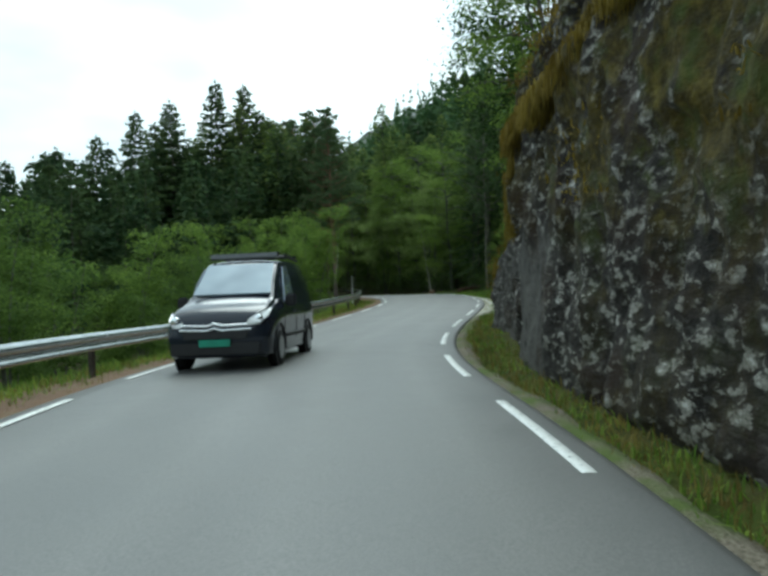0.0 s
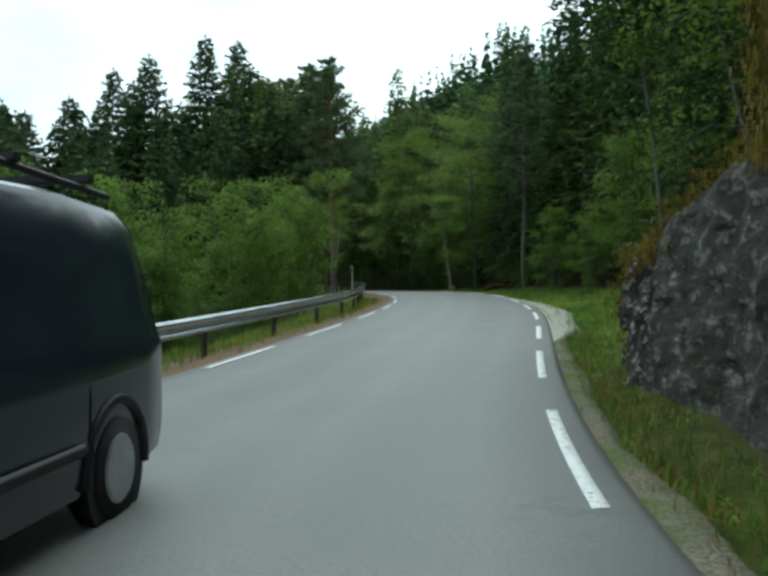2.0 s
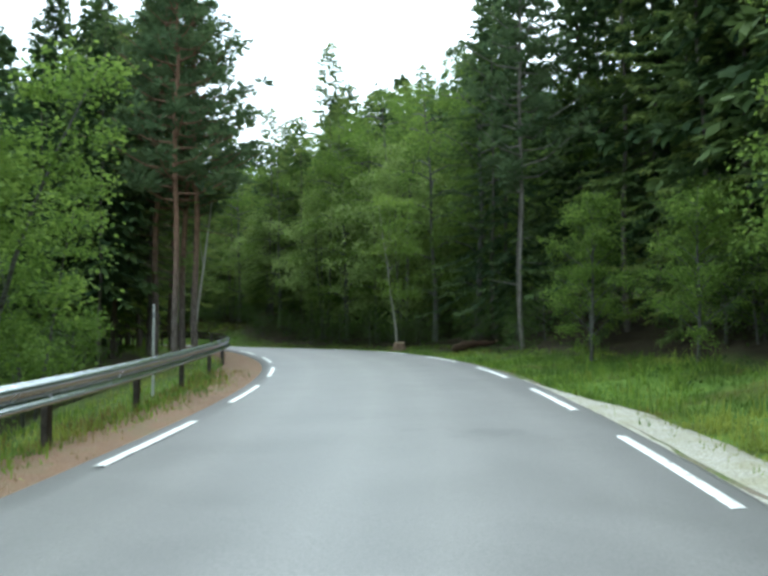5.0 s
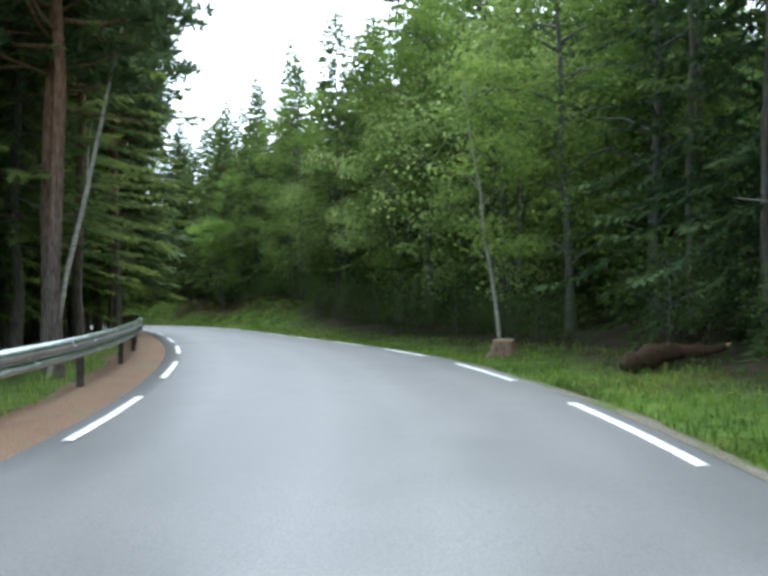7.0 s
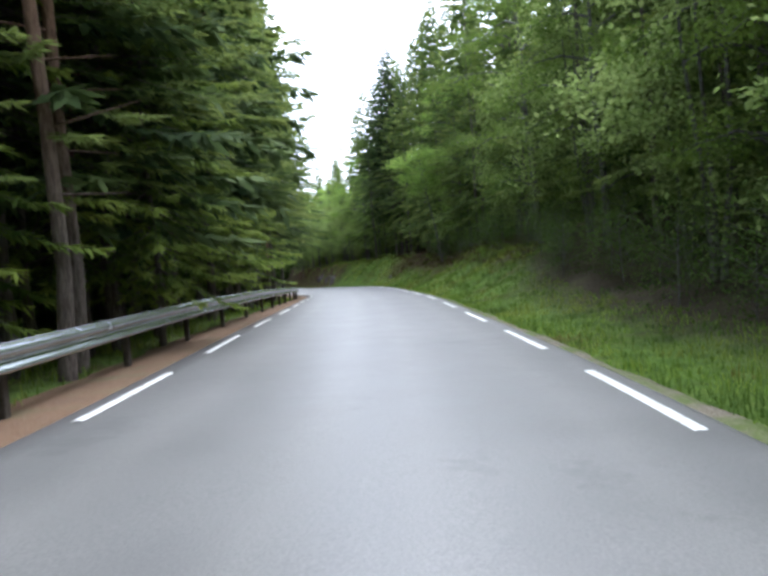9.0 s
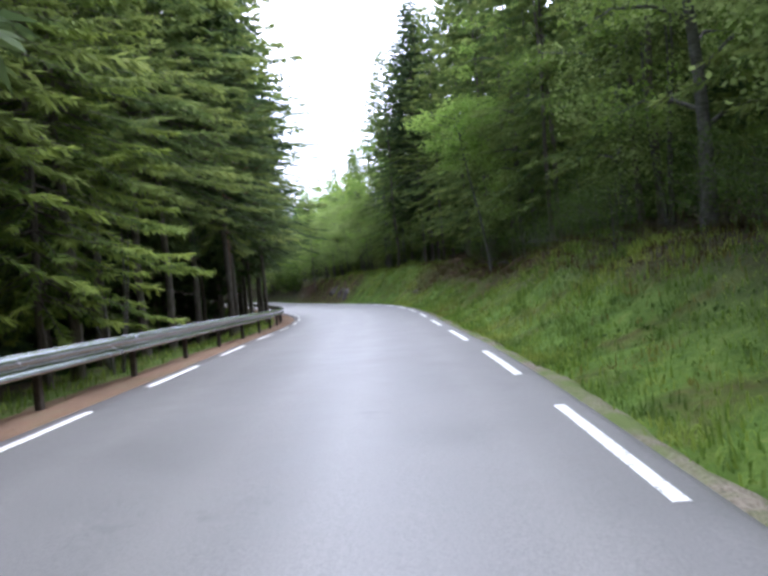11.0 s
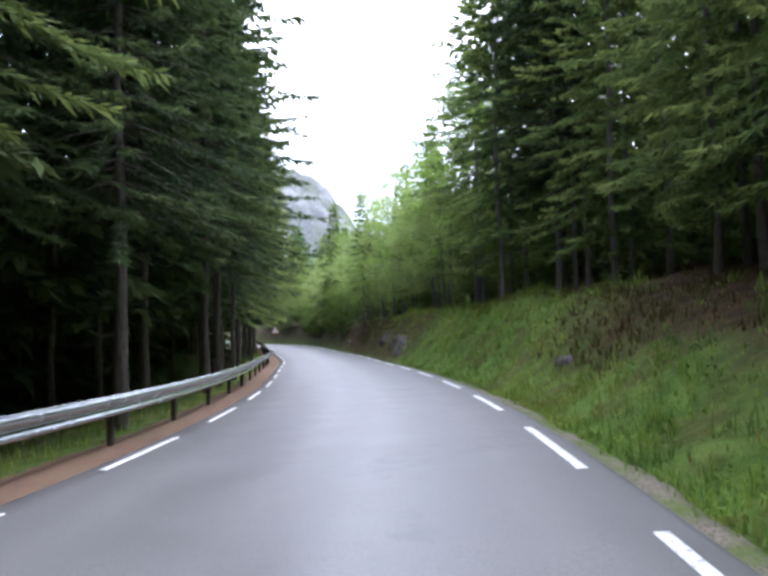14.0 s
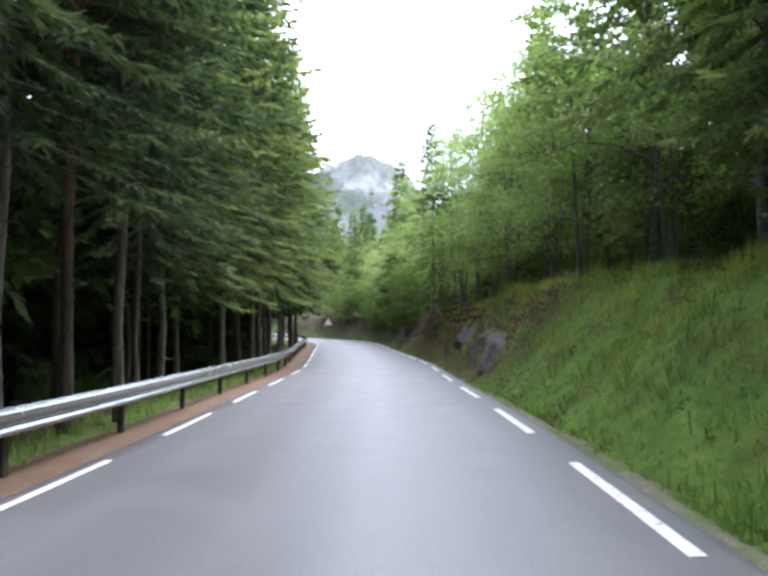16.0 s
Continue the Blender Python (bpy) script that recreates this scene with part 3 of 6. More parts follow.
def rock_wall():
    ns, nh = 330, 96
    s = np.linspace(-22, 27.5, ns)
    v = np.zeros((ns, nh, 3))
    for i, a in enumerate(s):
        top, led = rock_top(a), float(ledge_z(a))
        foot = 2.68 + 0.10 * math.sin(a * 0.45 + 1) + (0.9 * max(0, (a - 22) / 5.5) ** 2) + 0.32 * float(ease(a, 14.0, 14.9) * (1 - ease(a, 19, 22)))
        for j in range(nh):
            t = j / (nh - 1)
            if t < 0.76:
                h = t / 0.76
                z = -0.3 + h * (top + 0.3)
                u = foot + 0.08 * math.sin(h * 3.1) + 0.18 * h + 0.22 * ease(z, led - 0.05, led + 0.35)
            else:
                h = (t - 0.76) / 0.24
                z, u = top + 1.2 * h, foot + 0.40 + 4.2 * h
            p = Vector(at_road(a, u, z))
            q = noise.voronoi(Vector((p.x * 0.95, p.y * 0.95, p.z * 0.8)))[1][0]
            r = Vector((q.x / 0.95, q.y / 0.95, q.z / 0.8))
            tilt = noise.noise_vector(q * 5.3)
            facet = 0.55 * tilt.dot(p - r) + 0.16 * noise.noise(q * 9.1)
            smooth = 1 - 0.75 * slab_at(a, z)
            push = (0.5 * facet + 0.13 * fbm(Vector((p.x, p.y, p.z * 0.6)), 4, 2.2, 0.6)) * smooth + 0.12 * noise.noise(p * 0.6)
            v[i, j] = at_road(a, u + push * (1 if t > 0.03 else 0.3), z + 0.08 * noise.noise(p * 1.3) * min(1, t * 6))
    return v


rv = rock_wall()
rock_s = np.repeat(np.linspace(-22, 27.5, rv.shape[0]), rv.shape[1])
rock_z = rv[..., 2].ravel() - at_road(rock_s, 0)[:, 2]
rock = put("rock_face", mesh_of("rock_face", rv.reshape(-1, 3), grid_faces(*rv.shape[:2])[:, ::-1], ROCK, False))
for key, values in (("slab", [slab_at(a, b) for a, b in zip(rock_s, rock_z)]), ("mossy", np.clip(0.25 + ease(rock_z, 0.6, 3.2) - 0.8 * ease(rock_s, 8, 12), 0, 1))):
    att = rock.data.attributes.new(key, "FLOAT", "POINT")
    att.data.foreach_set("value", np.asarray(values, np.float32))
tagged(rock, "tall rough grey rock face with lichen, dark pits and moss beside the road", "rock face", kind="structure")


def tufts(name, places, material, blades, length, width, seed, lean=0.5):
    """Grass or hanging moss: bent blades in tufts, as one mesh."""
    g = np.random.default_rng(seed)
    n = len(places) * blades
    base = np.repeat(places, blades, 0) + np.c_[g.normal(0, 0.09, (n, 2)), np.zeros(n)]
    a = g.uniform(0, 2 * np.pi, n)
    out = np.stack([np.cos(a), np.sin(a), np.zeros(n)], 1)
    L = g.uniform(0.5, 1.25, n) * length
    k = g.uniform(0.1, lean, n)[:, None]
    mid = base + (np.array([0, 0, 1.0]) * (1 - k * 0.4) + out * k * 0.5) * L[:, None] * 0.55
    tip = mid + (np.array([0, 0, 1.0]) * (0.9 - k) + out * k * 1.2) * L[:, None] * 0.5
    side = np.stack([-np.sin(a), np.cos(a), np.zeros(n)], 1) * (width * g.uniform(0.6, 1.3, n))[:, None]
    v = np.stack([base - side, base + side, mid + side * 0.8, mid - side * 0.8, tip + side * 0.1, tip - side * 0.1], 1)
    i = np.arange(n)[:, None] * 6
    f = np.concatenate([i + [[0, 1, 2, 3]], i + [[3, 2, 4, 5]]])
    return put(name, mesh_of(name, v.reshape(-1, 3), f, material))


# cushions of golden moss and dry grass along the top of the rock
crest = []
g = np.random.default_rng(3)
for i in range(0, rv.shape[0]):
    for j in range(70, 86):
        for _ in range(2):
            if g.random() < 0.75:
                crest.append(rv[i, j] + g.normal(0, 0.1, 3))
    for j in range(22, 70):
        if noise.noise(Vector(rv[i, j]) * 0.7) > 0.46 - 0.003 * j and g.random() < 0.22:
            crest.append(rv[i, j] + g.normal(0, 0.04, 3))
crest = np.array(crest)
tagged(tufts("moss_cushion", crest, MOSS_G, 5, 0.15, 0.012, 5, 1.5), "golden moss and dry grass growing on the rock", "moss", kind="stuff")


def hanging_moss(n, seed):
    """Golden strands that hang over the ledge, as one mesh."""
    g = np.random.default_rng(seed)
    s = np.where(g.random(n) < 0.9, 3.5 + 13.5 * g.uniform(0, 1, n), g.uniform(21, 25.0, n))
    clump = 0.55 + 0.45 * np.sin(s * 2.1) * np.sin(s * 0.83 + 1)
    zl = ledge_z(s) + g.uniform(-0.12, 0.22, n)
    patch = g.random(n) < 0.10
    s, zl = np.where(patch, 17.9 + 0.35 * g.normal(0, 1, n), s), np.where(patch, g.uniform(2.2, 3.7, n), zl)
    u = 2.90 + 0.9 * np.clip((s - 22) / 5.5, 0, 1) ** 2 + 0.32 * ease(s, 14.0, 14.9) * (1 - ease(s, 19, 22)) + g.uniform(-0.14, 0.25, n)
    L = g.uniform(0.10, 0.36, n) * (0.25 + clump) * (1 - 0.6 * ease(s, 13, 16.5))
    d = g.normal(0, 0.25, n)
    a, b, c = at_road(s, u, zl), at_road(s + d * L * 0.5, u - 0.28 * L - 0.05, zl + 0.02 - 0.25 * L), at_road(s + d * L, u - 0.34 * L - 0.05, zl - 0.95 * L)
    w = np.c_[g.normal(0, 1, (n, 2)), np.zeros(n)]
    w = w / np.linalg.norm(w, axis=1, keepdims=True) * g.uniform(0.006, 0.017, n)[:, None]
    v = np.stack([a - w, a + w, b + w, b - w, c + w * 0.2, c - w * 0.2], 1)
    i = np.arange(n)[:, None] * 6
    return mesh_of("hanging_moss", v.reshape(-1, 3), np.concatenate([i + [[0, 1, 2, 3]], i + [[3, 2, 4, 5]]]), MOSS_G)


tagged(put("hanging_moss", hanging_moss(19000, 8)), "thick golden grass hanging over the rock ledge", "moss", kind="stuff")


# ---- trees ----
def trunk_line(h, bend, g, n=9):
    z = np.linspace(-0.6, h, n)
    a, b = g.uniform(-1, 1, 2) * bend
    t = np.clip(z / h, 0, 1)
    return np.stack([a * t**1.6 + 0.06 * np.sin(z * 0.9 + a), b * t**1.6 + 0.06 * np.sin(z * 0.7 + b), z], 1)


def along(line, z):
    return np.stack([np.interp(z, line[:, 2], line[:, k]) for k in range(2)] + [np.asarray(z, float)], -1)


def make_spruce(h, r, clear, seed, fine=1.0, twiggy=False, green=None, full=1.0, taper=0.75):
    """Trunk and crown of a spruce: whorls of drooping boughs with hanging sprays."""
    g = np.random.default_rng(seed)
    line = trunk_line(h, 0.25, g)
    wood, leaf = Soup(), Soup()
    wood.tube(line, np.interp(line[:, 2], [-0.6, 0.3, h], [h * 0.0070, h * 0.0054, 0.015]), 8)
    z = clear
    gap = 0.42 / fine**0.5 / full**0.5
    for zd in np.arange(1.2, clear, 0.6 / fine):
        a = g.uniform(0, 6.28)
        l = g.uniform(0.5, 1.6)
        p = along(line, zd)
        o = np.array([math.cos(a), math.sin(a), g.uniform(-0.35, 0.1)])
        wood.tube([p, p + o * l * 0.6, p + o * l + [0, 0, -0.15]], [0.022, 0.014, 0.005], 3)
    bases, ways, lens, wids, sides, young = [], [], [], [], [], []
    while z < h - 0.25:
        f = (z - clear) / (h - clear)
        L0 = r * (1 - f) ** taper * (0.55 + 0.45 * min(1.0, f * 7 + 0.25)) + 0.16
        for a in g.uniform(0, 6.28) + np.arange(7 if fine > 0.6 else 5) * 6.283 / (7 if fine > 0.6 else 5) + g.normal(0, 0.22, 7 if fine > 0.6 else 5):
            L = L0 * (g.uniform(0.55, 1.25) if twiggy else g.uniform(0.72, 1.15))
            up = 0.35 * f - 0.40 * (1 - f) + g.uniform(-0.16, 0.16)
            n = 5
            q = np.linspace(0, 1, n)
            o = np.array([math.cos(a), math.sin(a), 0])
            pts = along(line, z + g.uniform(-0.12, 0.12))[None] + o[None] * (q * L)[:, None] + np.array([0, 0, 1.0])[None] * (L * (up * q - 0.30 * q**2 + 0.24 * q**4))[:, None]
            if fine > 0.6:
                wood.tube(pts[:4], [0.03, 0.022, 0.014, 0.006], 3)
            low = twiggy and z < 10.5
            m = max(4, int(L * (88 if low else 32 if twiggy else 24) * fine))
            t = g.uniform(0.12, 1.0, m) ** 0.8
            b = np.stack([np.interp(t, q, pts[:, k]) for k in range(3)], 1)
            sd = np.array([-o[1], o[0], 0])
            sgn = g.choice([-1.0, 1.0], m)[:, None]
            w = o[None] * g.uniform(0.25, 1.0, (m, 1)) + sd[None] * sgn * g.uniform(0.1, 1.0, (m, 1)) + np.array([0, 0, -1.0])[None] * g.uniform(-0.05, 0.95, (m, 1))
            bases.append(b)
            ways.append(w)
            young.append(0.75 * np.clip((t - 0.62) / 0.38, 0, 1) * g.uniform(0.3, 1.0))
            lens.append(g.uniform(0.30, 0.70, m) * (0.55 + 0.45 * (1 - f)) / fine**0.35 * (0.42 if low else 0.72 if twiggy else 1))
            wids.append(g.uniform(0.032, 0.065, m) / fine**0.62 * (0.30 if low else 0.95 if twiggy else 1) * full)
            sides.append(np.cross(w, np.array([0, 0, 1.0])) + g.normal(0, 0.35, (m, 3)))
        z += gap * g.uniform(0.8, 1.2) * (1.15 - 0.45 * f)
    n = 10
    w = np.c_[g.normal(0, 0.3, (n, 2)), np.ones(n)]
    young.append(np.full(n, 0.5))
    bases.append(np.repeat(along(line, h - 0.35)[None], n, 0))
    ways.append(w)
    lens.append(g.uniform(0.3, 0.6, n))
    wids.append(np.full(n, 0.04))
    sides.append(g.normal(0, 1, (n, 3)))
    leaf.kites(np.concatenate(bases), np.concatenate(ways), np.concatenate(lens), np.concatenate(wids), np.concatenate(sides))
    leaf.tip = young
    return wood.mesh("spruce_trunk", BARK_SPRUCE, True), leaf.mesh("spruce_crown", green or SPRUCE_G)


def make_pine(h, r, clear, seed, slim=1.0, bark=None):
    """Trunk and crown of a pine: a bare stem with crooked limbs and rounded tufts of needles."""
    g = np.random.default_rng(seed)
    line = trunk_line(h, 0.5, g)
    wood, leaf = Soup(), Soup()
    wood.tube(line, slim * np.interp(line[:, 2], [-0.6, 0.4, h * 0.7, h], [0.15, 0.112, 0.075, 0.03]), 9)
    for zd in np.arange(2.5, clear, 0.9):
        a, l, p = g.uniform(0, 6.28), g.uniform(0.4, 1.5), along(line, zd)
        o = np.array([math.cos(a), math.sin(a), g.uniform(-0.2, 0.3)])
        wood.tube([p, p + o * l * 0.6, p + o * l], [0.025, 0.015, 0.006], 3)
    cs, cr = [], []
    for k in range(52):
        z = clear + (h - clear) * (k / 51) ** 0.9
        f = (z - clear) / (h - clear)
        a = k * 2.4 + g.normal(0, 0.3)
        L = r * (1.10 - 0.98 * f) * min(1.0, 0.45 + 2.5 * f) * g.uniform(0.55, 1.15)
        o = np.array([math.cos(a), math.sin(a), 0])
        p0 = along(line, z)
        pts = np.array([p0, p0 + o * L * 0.4 + [0, 0, 0.05 * L], p0 + o * L * 0.75 + [0, 0, 0.25 * L], p0 + o * L + [0, 0, 0.42 * L]])
        wood.tube(pts, [0.05, 0.035, 0.022, 0.01], 4)
        for q in range(5):
            t = g.uniform(0.4, 1.08)
            c = p0 + o * L * t + np.array([0, 0, 0.4 * L * t**1.5]) + g.normal(0, 0.3, 3) * (0.25 + 0.6 * L / r)
            cs.append(c)
            cr.append(g.uniform(0.26, 0.44) * (1.1 - 0.45 * f))
    cs, cr = np.array(cs), np.array(cr)
    per = 30
    c = np.repeat(cs, per, 0)
    R = np.repeat(cr, per)
    w = g.normal(0, 1, (len(c), 3))
    w[:, 2] = np.abs(w[:, 2]) * 0.8 - 0.15
    w /= np.linalg.norm(w, axis=1, keepdims=True)
    leaf.kites(c + w * (R * 0.25)[:, None], w, R * g.uniform(0.7, 1.25, len(c)), R * 0.085 + 0.012, g.normal(0, 1, (len(c), 3)))
    return wood.mesh("pine_trunk", bark or BARK_PINE, True), leaf.mesh("pine_crown", PINE_G)


def make_broadleaf(h, r, clear, seed, green, stems=1, leaves=4600, size=0.12, droop=0.2, bark=None, twigs=True, cone=False, slim=1.0):
    """Trunk, limbs and loose leaves of a broad-leaved tree or bush."""
    g = np.random.default_rng(seed)
    woods, limbs, leaf = [], [], Soup()
    tips = []
    for s in range(stems):
        wood = Soup()
        woods.append(wood)
        lean = g.uniform(0, 6.28)
        hh = h * g.uniform(0.78, 1.0) if stems > 1 else h
        line = trunk_line(hh, 0.06 * hh if stems == 1 else 0.16 * hh, g)
        line[:, 0] += (0.1 + 0.12 * hh * np.clip(line[:, 2] / hh, 0, 1)) * math.cos(lean) * (stems > 1)
        line[:, 1] += (0.1 + 0.12 * hh * np.clip(line[:, 2] / hh, 0, 1)) * math.sin(lean) * (stems > 1)
        rad = (0.011 * hh if stems == 1 else 0.008 * hh) * slim
        wood.tube(line, np.interp(line[:, 2], [-0.6, 0.3, hh], [rad * 1.3, rad, 0.012]), 7)
        nb = max(7, int(22 / stems**0.6))
        for k in range(nb):
            f = (k + g.uniform(0.2, 0.8)) / nb
            z = clear + (hh - clear) * f * 0.96
            a = k * 2.4 + g.normal(0, 0.4)
            L = r * ((1 - f) ** 0.75 * min(1.0, 0.6 + 2.5 * f) + 0.1 if cone else math.sin(math.pi * (0.16 + 0.78 * f)) ** 0.8) * g.uniform(0.6, 1.15)
            o = np.array([math.cos(a), math.sin(a), 0])
            p0 = along(line, z)
            rise = g.uniform(0.7, 1.2) if cone else g.uniform(0.45, 0.9) * (1 - 0.3 * f)
            pts = np.array([p0 + o * L * t + np.array([0, 0, L * (rise * t - droop * 1.5 * t**2.4)]) for t in (0, 0.35, 0.7, 1.0)])
            if stems == 1:
                if cone:
                    limbs.append(Soup())
                (limbs[-1] if cone else wood).tube(pts, [rad * 0.38, rad * 0.27, rad * 0.17, 0.006], 4)
            for q in range(4):
                t = g.uniform(0.4, 1.0)
                b = np.array([np.interp(t, [0, 0.35, 0.7, 1.0], pts[:, i]) for i in range(3)])
                d = o * g.uniform(0.2, 1) + g.normal(0, 0.6, 3) + [0, 0, 0.15 - droop]
                l = g.uniform(0.25, 0.6) * (0.4 + 0.35 * r)
                e = b + d / np.linalg.norm(d) * l
                if twigs:
                    wood.tube([b, (b + e) / 2 + [0, 0, 0.05], e], [0.011, 0.008, 0.004], 3)
                tips.append((b, e))
    per = max(4, leaves // len(tips))
    b = np.repeat(np.array([t[0] for t in tips]), per, 0)
    e = np.repeat(np.array([t[1] for t in tips]), per, 0)
    n = len(b)
    t = g.uniform(0.55, 1.15, (n, 1))
    spread = (0.17 + 0.05 * r) * np.repeat(g.uniform(0.6, 1.3, (len(tips), 1)), per, 0)
    c = b + (e - b) * t + g.normal(0, 1, (n, 3)) * spread * [1, 1, 0.55]
    w = g.normal(0, 1, (n, 3)) * [1, 1, 0.45] + [0, 0, -0.25 - 0.6 * droop]
    sz = size * g.uniform(0.7, 1.35, n)
    level = np.stack([-w[:, 1], w[:, 0], np.zeros(n)], 1) + g.normal(0, 0.45, (n, 3))
    leaf.kites(c, w, sz, sz * 0.36, level)
    leaf.tip = [0.7 * np.clip((t[:, 0] - 0.6) / 0.5, 0, 1) * np.repeat(g.uniform(0.2, 1.0, len(tips)), per)]
    return [w.mesh("stem" if stems > 1 else "trunk", bark or BARK_BIRCH, True) for w in woods] + [w.mesh("limb", bark or BARK_BIRCH, True) for w in limbs], leaf.mesh("broadleaf_crown", green)


MADE = {}


def stand(kind, x, y, turn=0.0, scale=1.0, tall=1.0, sink=0.0, z=None, lean=0.0):
    """Plants one tree of a kind at a place; the first is built there, the rest are copies."""
    name, label, group, maker = KINDS[kind]
    zz = (ground_at(x, y) if z is None else z) - sink
    m4 = Matrix.Translation((x, y, zz)) @ Matrix.Rotation(lean, 4, "Y") @ Matrix.Rotation(turn, 4, "Z") @ Matrix.Diagonal((scale, scale, scale * tall, 1))
    if kind not in MADE:
        wood, leaf = maker()
        tree = empty(name, label, "bush" if "bush" in name else "tree", group)
        for one in wood if isinstance(wood, list) else [wood]:
            put("limb" if one.name.startswith("limb") else "stem" if one.name.startswith("stem") else "trunk", one, tree)
        put("crown", leaf, tree)
        tree.matrix_basis = m4
        MADE[kind] = tree
        return tree
    src = MADE[kind]
    was = src.matrix_basis.copy()
    src.matrix_basis = Matrix.Identity(4)
    out = copy_thing(src, m4)
    out.matrix_basis = m4
    src.matrix_basis = was
    return out


F_L, F_R = "spruce forest beside the road", "mixed woodland beside the road"
KINDS = {
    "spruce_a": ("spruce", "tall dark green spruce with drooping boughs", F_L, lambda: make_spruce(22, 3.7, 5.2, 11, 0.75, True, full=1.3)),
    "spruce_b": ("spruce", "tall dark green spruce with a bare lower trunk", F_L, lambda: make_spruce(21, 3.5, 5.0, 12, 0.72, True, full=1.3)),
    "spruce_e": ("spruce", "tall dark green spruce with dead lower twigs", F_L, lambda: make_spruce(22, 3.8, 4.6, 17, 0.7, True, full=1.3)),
    "spruce_c": ("spruce", "full dark green spruce with boughs to the ground", F_R, lambda: make_spruce(17, 3.3, 1.0, 13, 0.6, True, full=1.45)),
    "spruce_k": ("spruce", "shade-coloured dark spruce with boughs to the ground beside the rock", F_R, lambda: make_spruce(17, 3.3, 1.0, 25, 0.6, True, SHADED_SPRUCE_G, full=1.45)),
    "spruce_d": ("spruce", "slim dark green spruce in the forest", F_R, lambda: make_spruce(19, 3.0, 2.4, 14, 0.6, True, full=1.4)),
    "spruce_o": ("spruce", "shade-coloured dark spruce with a bare trunk behind the guardrail", F_L, lambda: make_spruce(21, 3.6, 5.2, 23, 0.7, True, SHADED_SPRUCE_G, full=1.3)),
    "spruce_m": ("spruce", "dark green spruce standing in the second row", F_L, lambda: make_spruce(20, 3.4, 4.6, 18, 0.4, green=SHADED_SPRUCE_G, full=1.8)),
    "spruce_s": ("spruce", "full dark spruce on the skyline across the hollow", F_L, lambda: make_spruce(21, 4.7, 4.0, 20, 0.75, green=SHADED_SPRUCE_G, full=1.6, taper=0.76)),
    "spruce_n": ("spruce", "dark green spruce above the bank", F_R, lambda: make_spruce(18, 3.1, 1.6, 19, 0.4, full=1.9)),
    "pine_a": ("pine", "tall pine with a reddish bare trunk and tufted crown", F_L, lambda: make_pine(16.6, 3.6, 6.4, 21)),
    "pine_b": ("pine", "tall pine with a reddish trunk and rounded crown", F_L, lambda: make_pine(15.8, 3.5, 6.2, 22)),
    "pine_g": ("pine", "slim pine with a pale grey bare trunk at the verge", F_R, lambda: make_pine(15.8, 3.5, 6.2, 26, 0.75, BARK_PALE)),
    "birch_a": ("birch", "light green birch with loose hanging leaves", F_R, lambda: make_broadleaf(12, 2.9, 2.2, 31, BIRCH_G, 1, 8000, 0.125, 0.35, twigs=False)),
    "birch_n": ("birch", "light green birch with fine leaves close to the road", F_R, lambda: make_broadleaf(14, 3.7, 1.8, 38, BIRCH_G, 1, 11000, 0.115, 0.35)),
    "spruce_y": ("spruce", "light green young spruce, coloured as if lit, with layered boughs behind the guardrail", F_L, lambda: make_spruce(17, 3.2, 2.2, 24, 0.65, True, LIT_YOUNG_G, full=1.35)),
    "birch_l": ("birch", "bright light green birch above the far bank", F_R, lambda: make_broadleaf(13, 3.5, 1.6, 39, LIGHT_G, 1, 9500, 0.115, 0.3, twigs=False)),
    "birch_k": ("birch", "shade-coloured dark green birch with a dense crown above the rock", F_R, lambda: make_broadleaf(14, 3.8, 1.2, 43, SHADED_BIRCH_G, 1, 11000, 0.13, 0.35, twigs=False)),
    "birch_p": ("birch", "slim leaning birch with a pale bare trunk above the rock", F_R, lambda: make_broadleaf(11, 2.0, 5.0, 45, SHADED_BIRCH_G, 1, 6000, 0.12, 0.12, bark=BARK_PALE, twigs=False, slim=0.5)),
    "birch_o": ("birch", "leaning birch with a bright lime green crown over the bank", F_R, lambda: make_broadleaf(7.9, 1.8, 5.2, 46, LIGHT_G, 1, 6000, 0.12, 0.2, twigs=False, slim=0.7)),
    "birch_b": ("birch", "slender light green birch with a pale trunk", F_R, lambda: make_broadleaf(10, 2.3, 1.6, 32, BIRCH_G, 1, 6000, 0.12, 0.3, twigs=False)),
    "rowan": ("rowan", "bright green young broad-leaved tree on the verge", F_R, lambda: make_broadleaf(6.5, 2.0, 0.4, 33, BIRCH_G, 1, 9000, 0.105, 0.1, twigs=False, cone=True)),
    "sallow": ("sallow", "pale green bushy sallow with many stems", F_R, lambda: make_broadleaf(9, 3.0, 0.8, 34, SALLOW_G, 3, 9000, 0.12, 0.2, twigs=False)),
    "alder_bush": ("alder_bush", "dense green alder bush below the road", "bushes below the road", lambda: make_broadleaf(6.5, 2.1, 0.4, 35, ALDER_G, 3, 9500, 0.115, 0.05, twigs=False)),
    "birch_bush": ("birch_bush", "young light green birch bush below the road", "bushes below the road", lambda: make_broadleaf(7.5, 1.7, 0.4, 36, BIRCH_G, 2, 8000, 0.11, 0.1, twigs=False, cone=True)),
    "scrub_bush": ("scrub_bush", "low dark green scrub on the forest floor", "undergrowth", lambda: make_broadleaf(2.0, 1.2, 0.1, 37, SCRUB_G, 1, 1500, 0.07, 0.05, twigs=False)),
}
tr = np.random.default_rng(41)


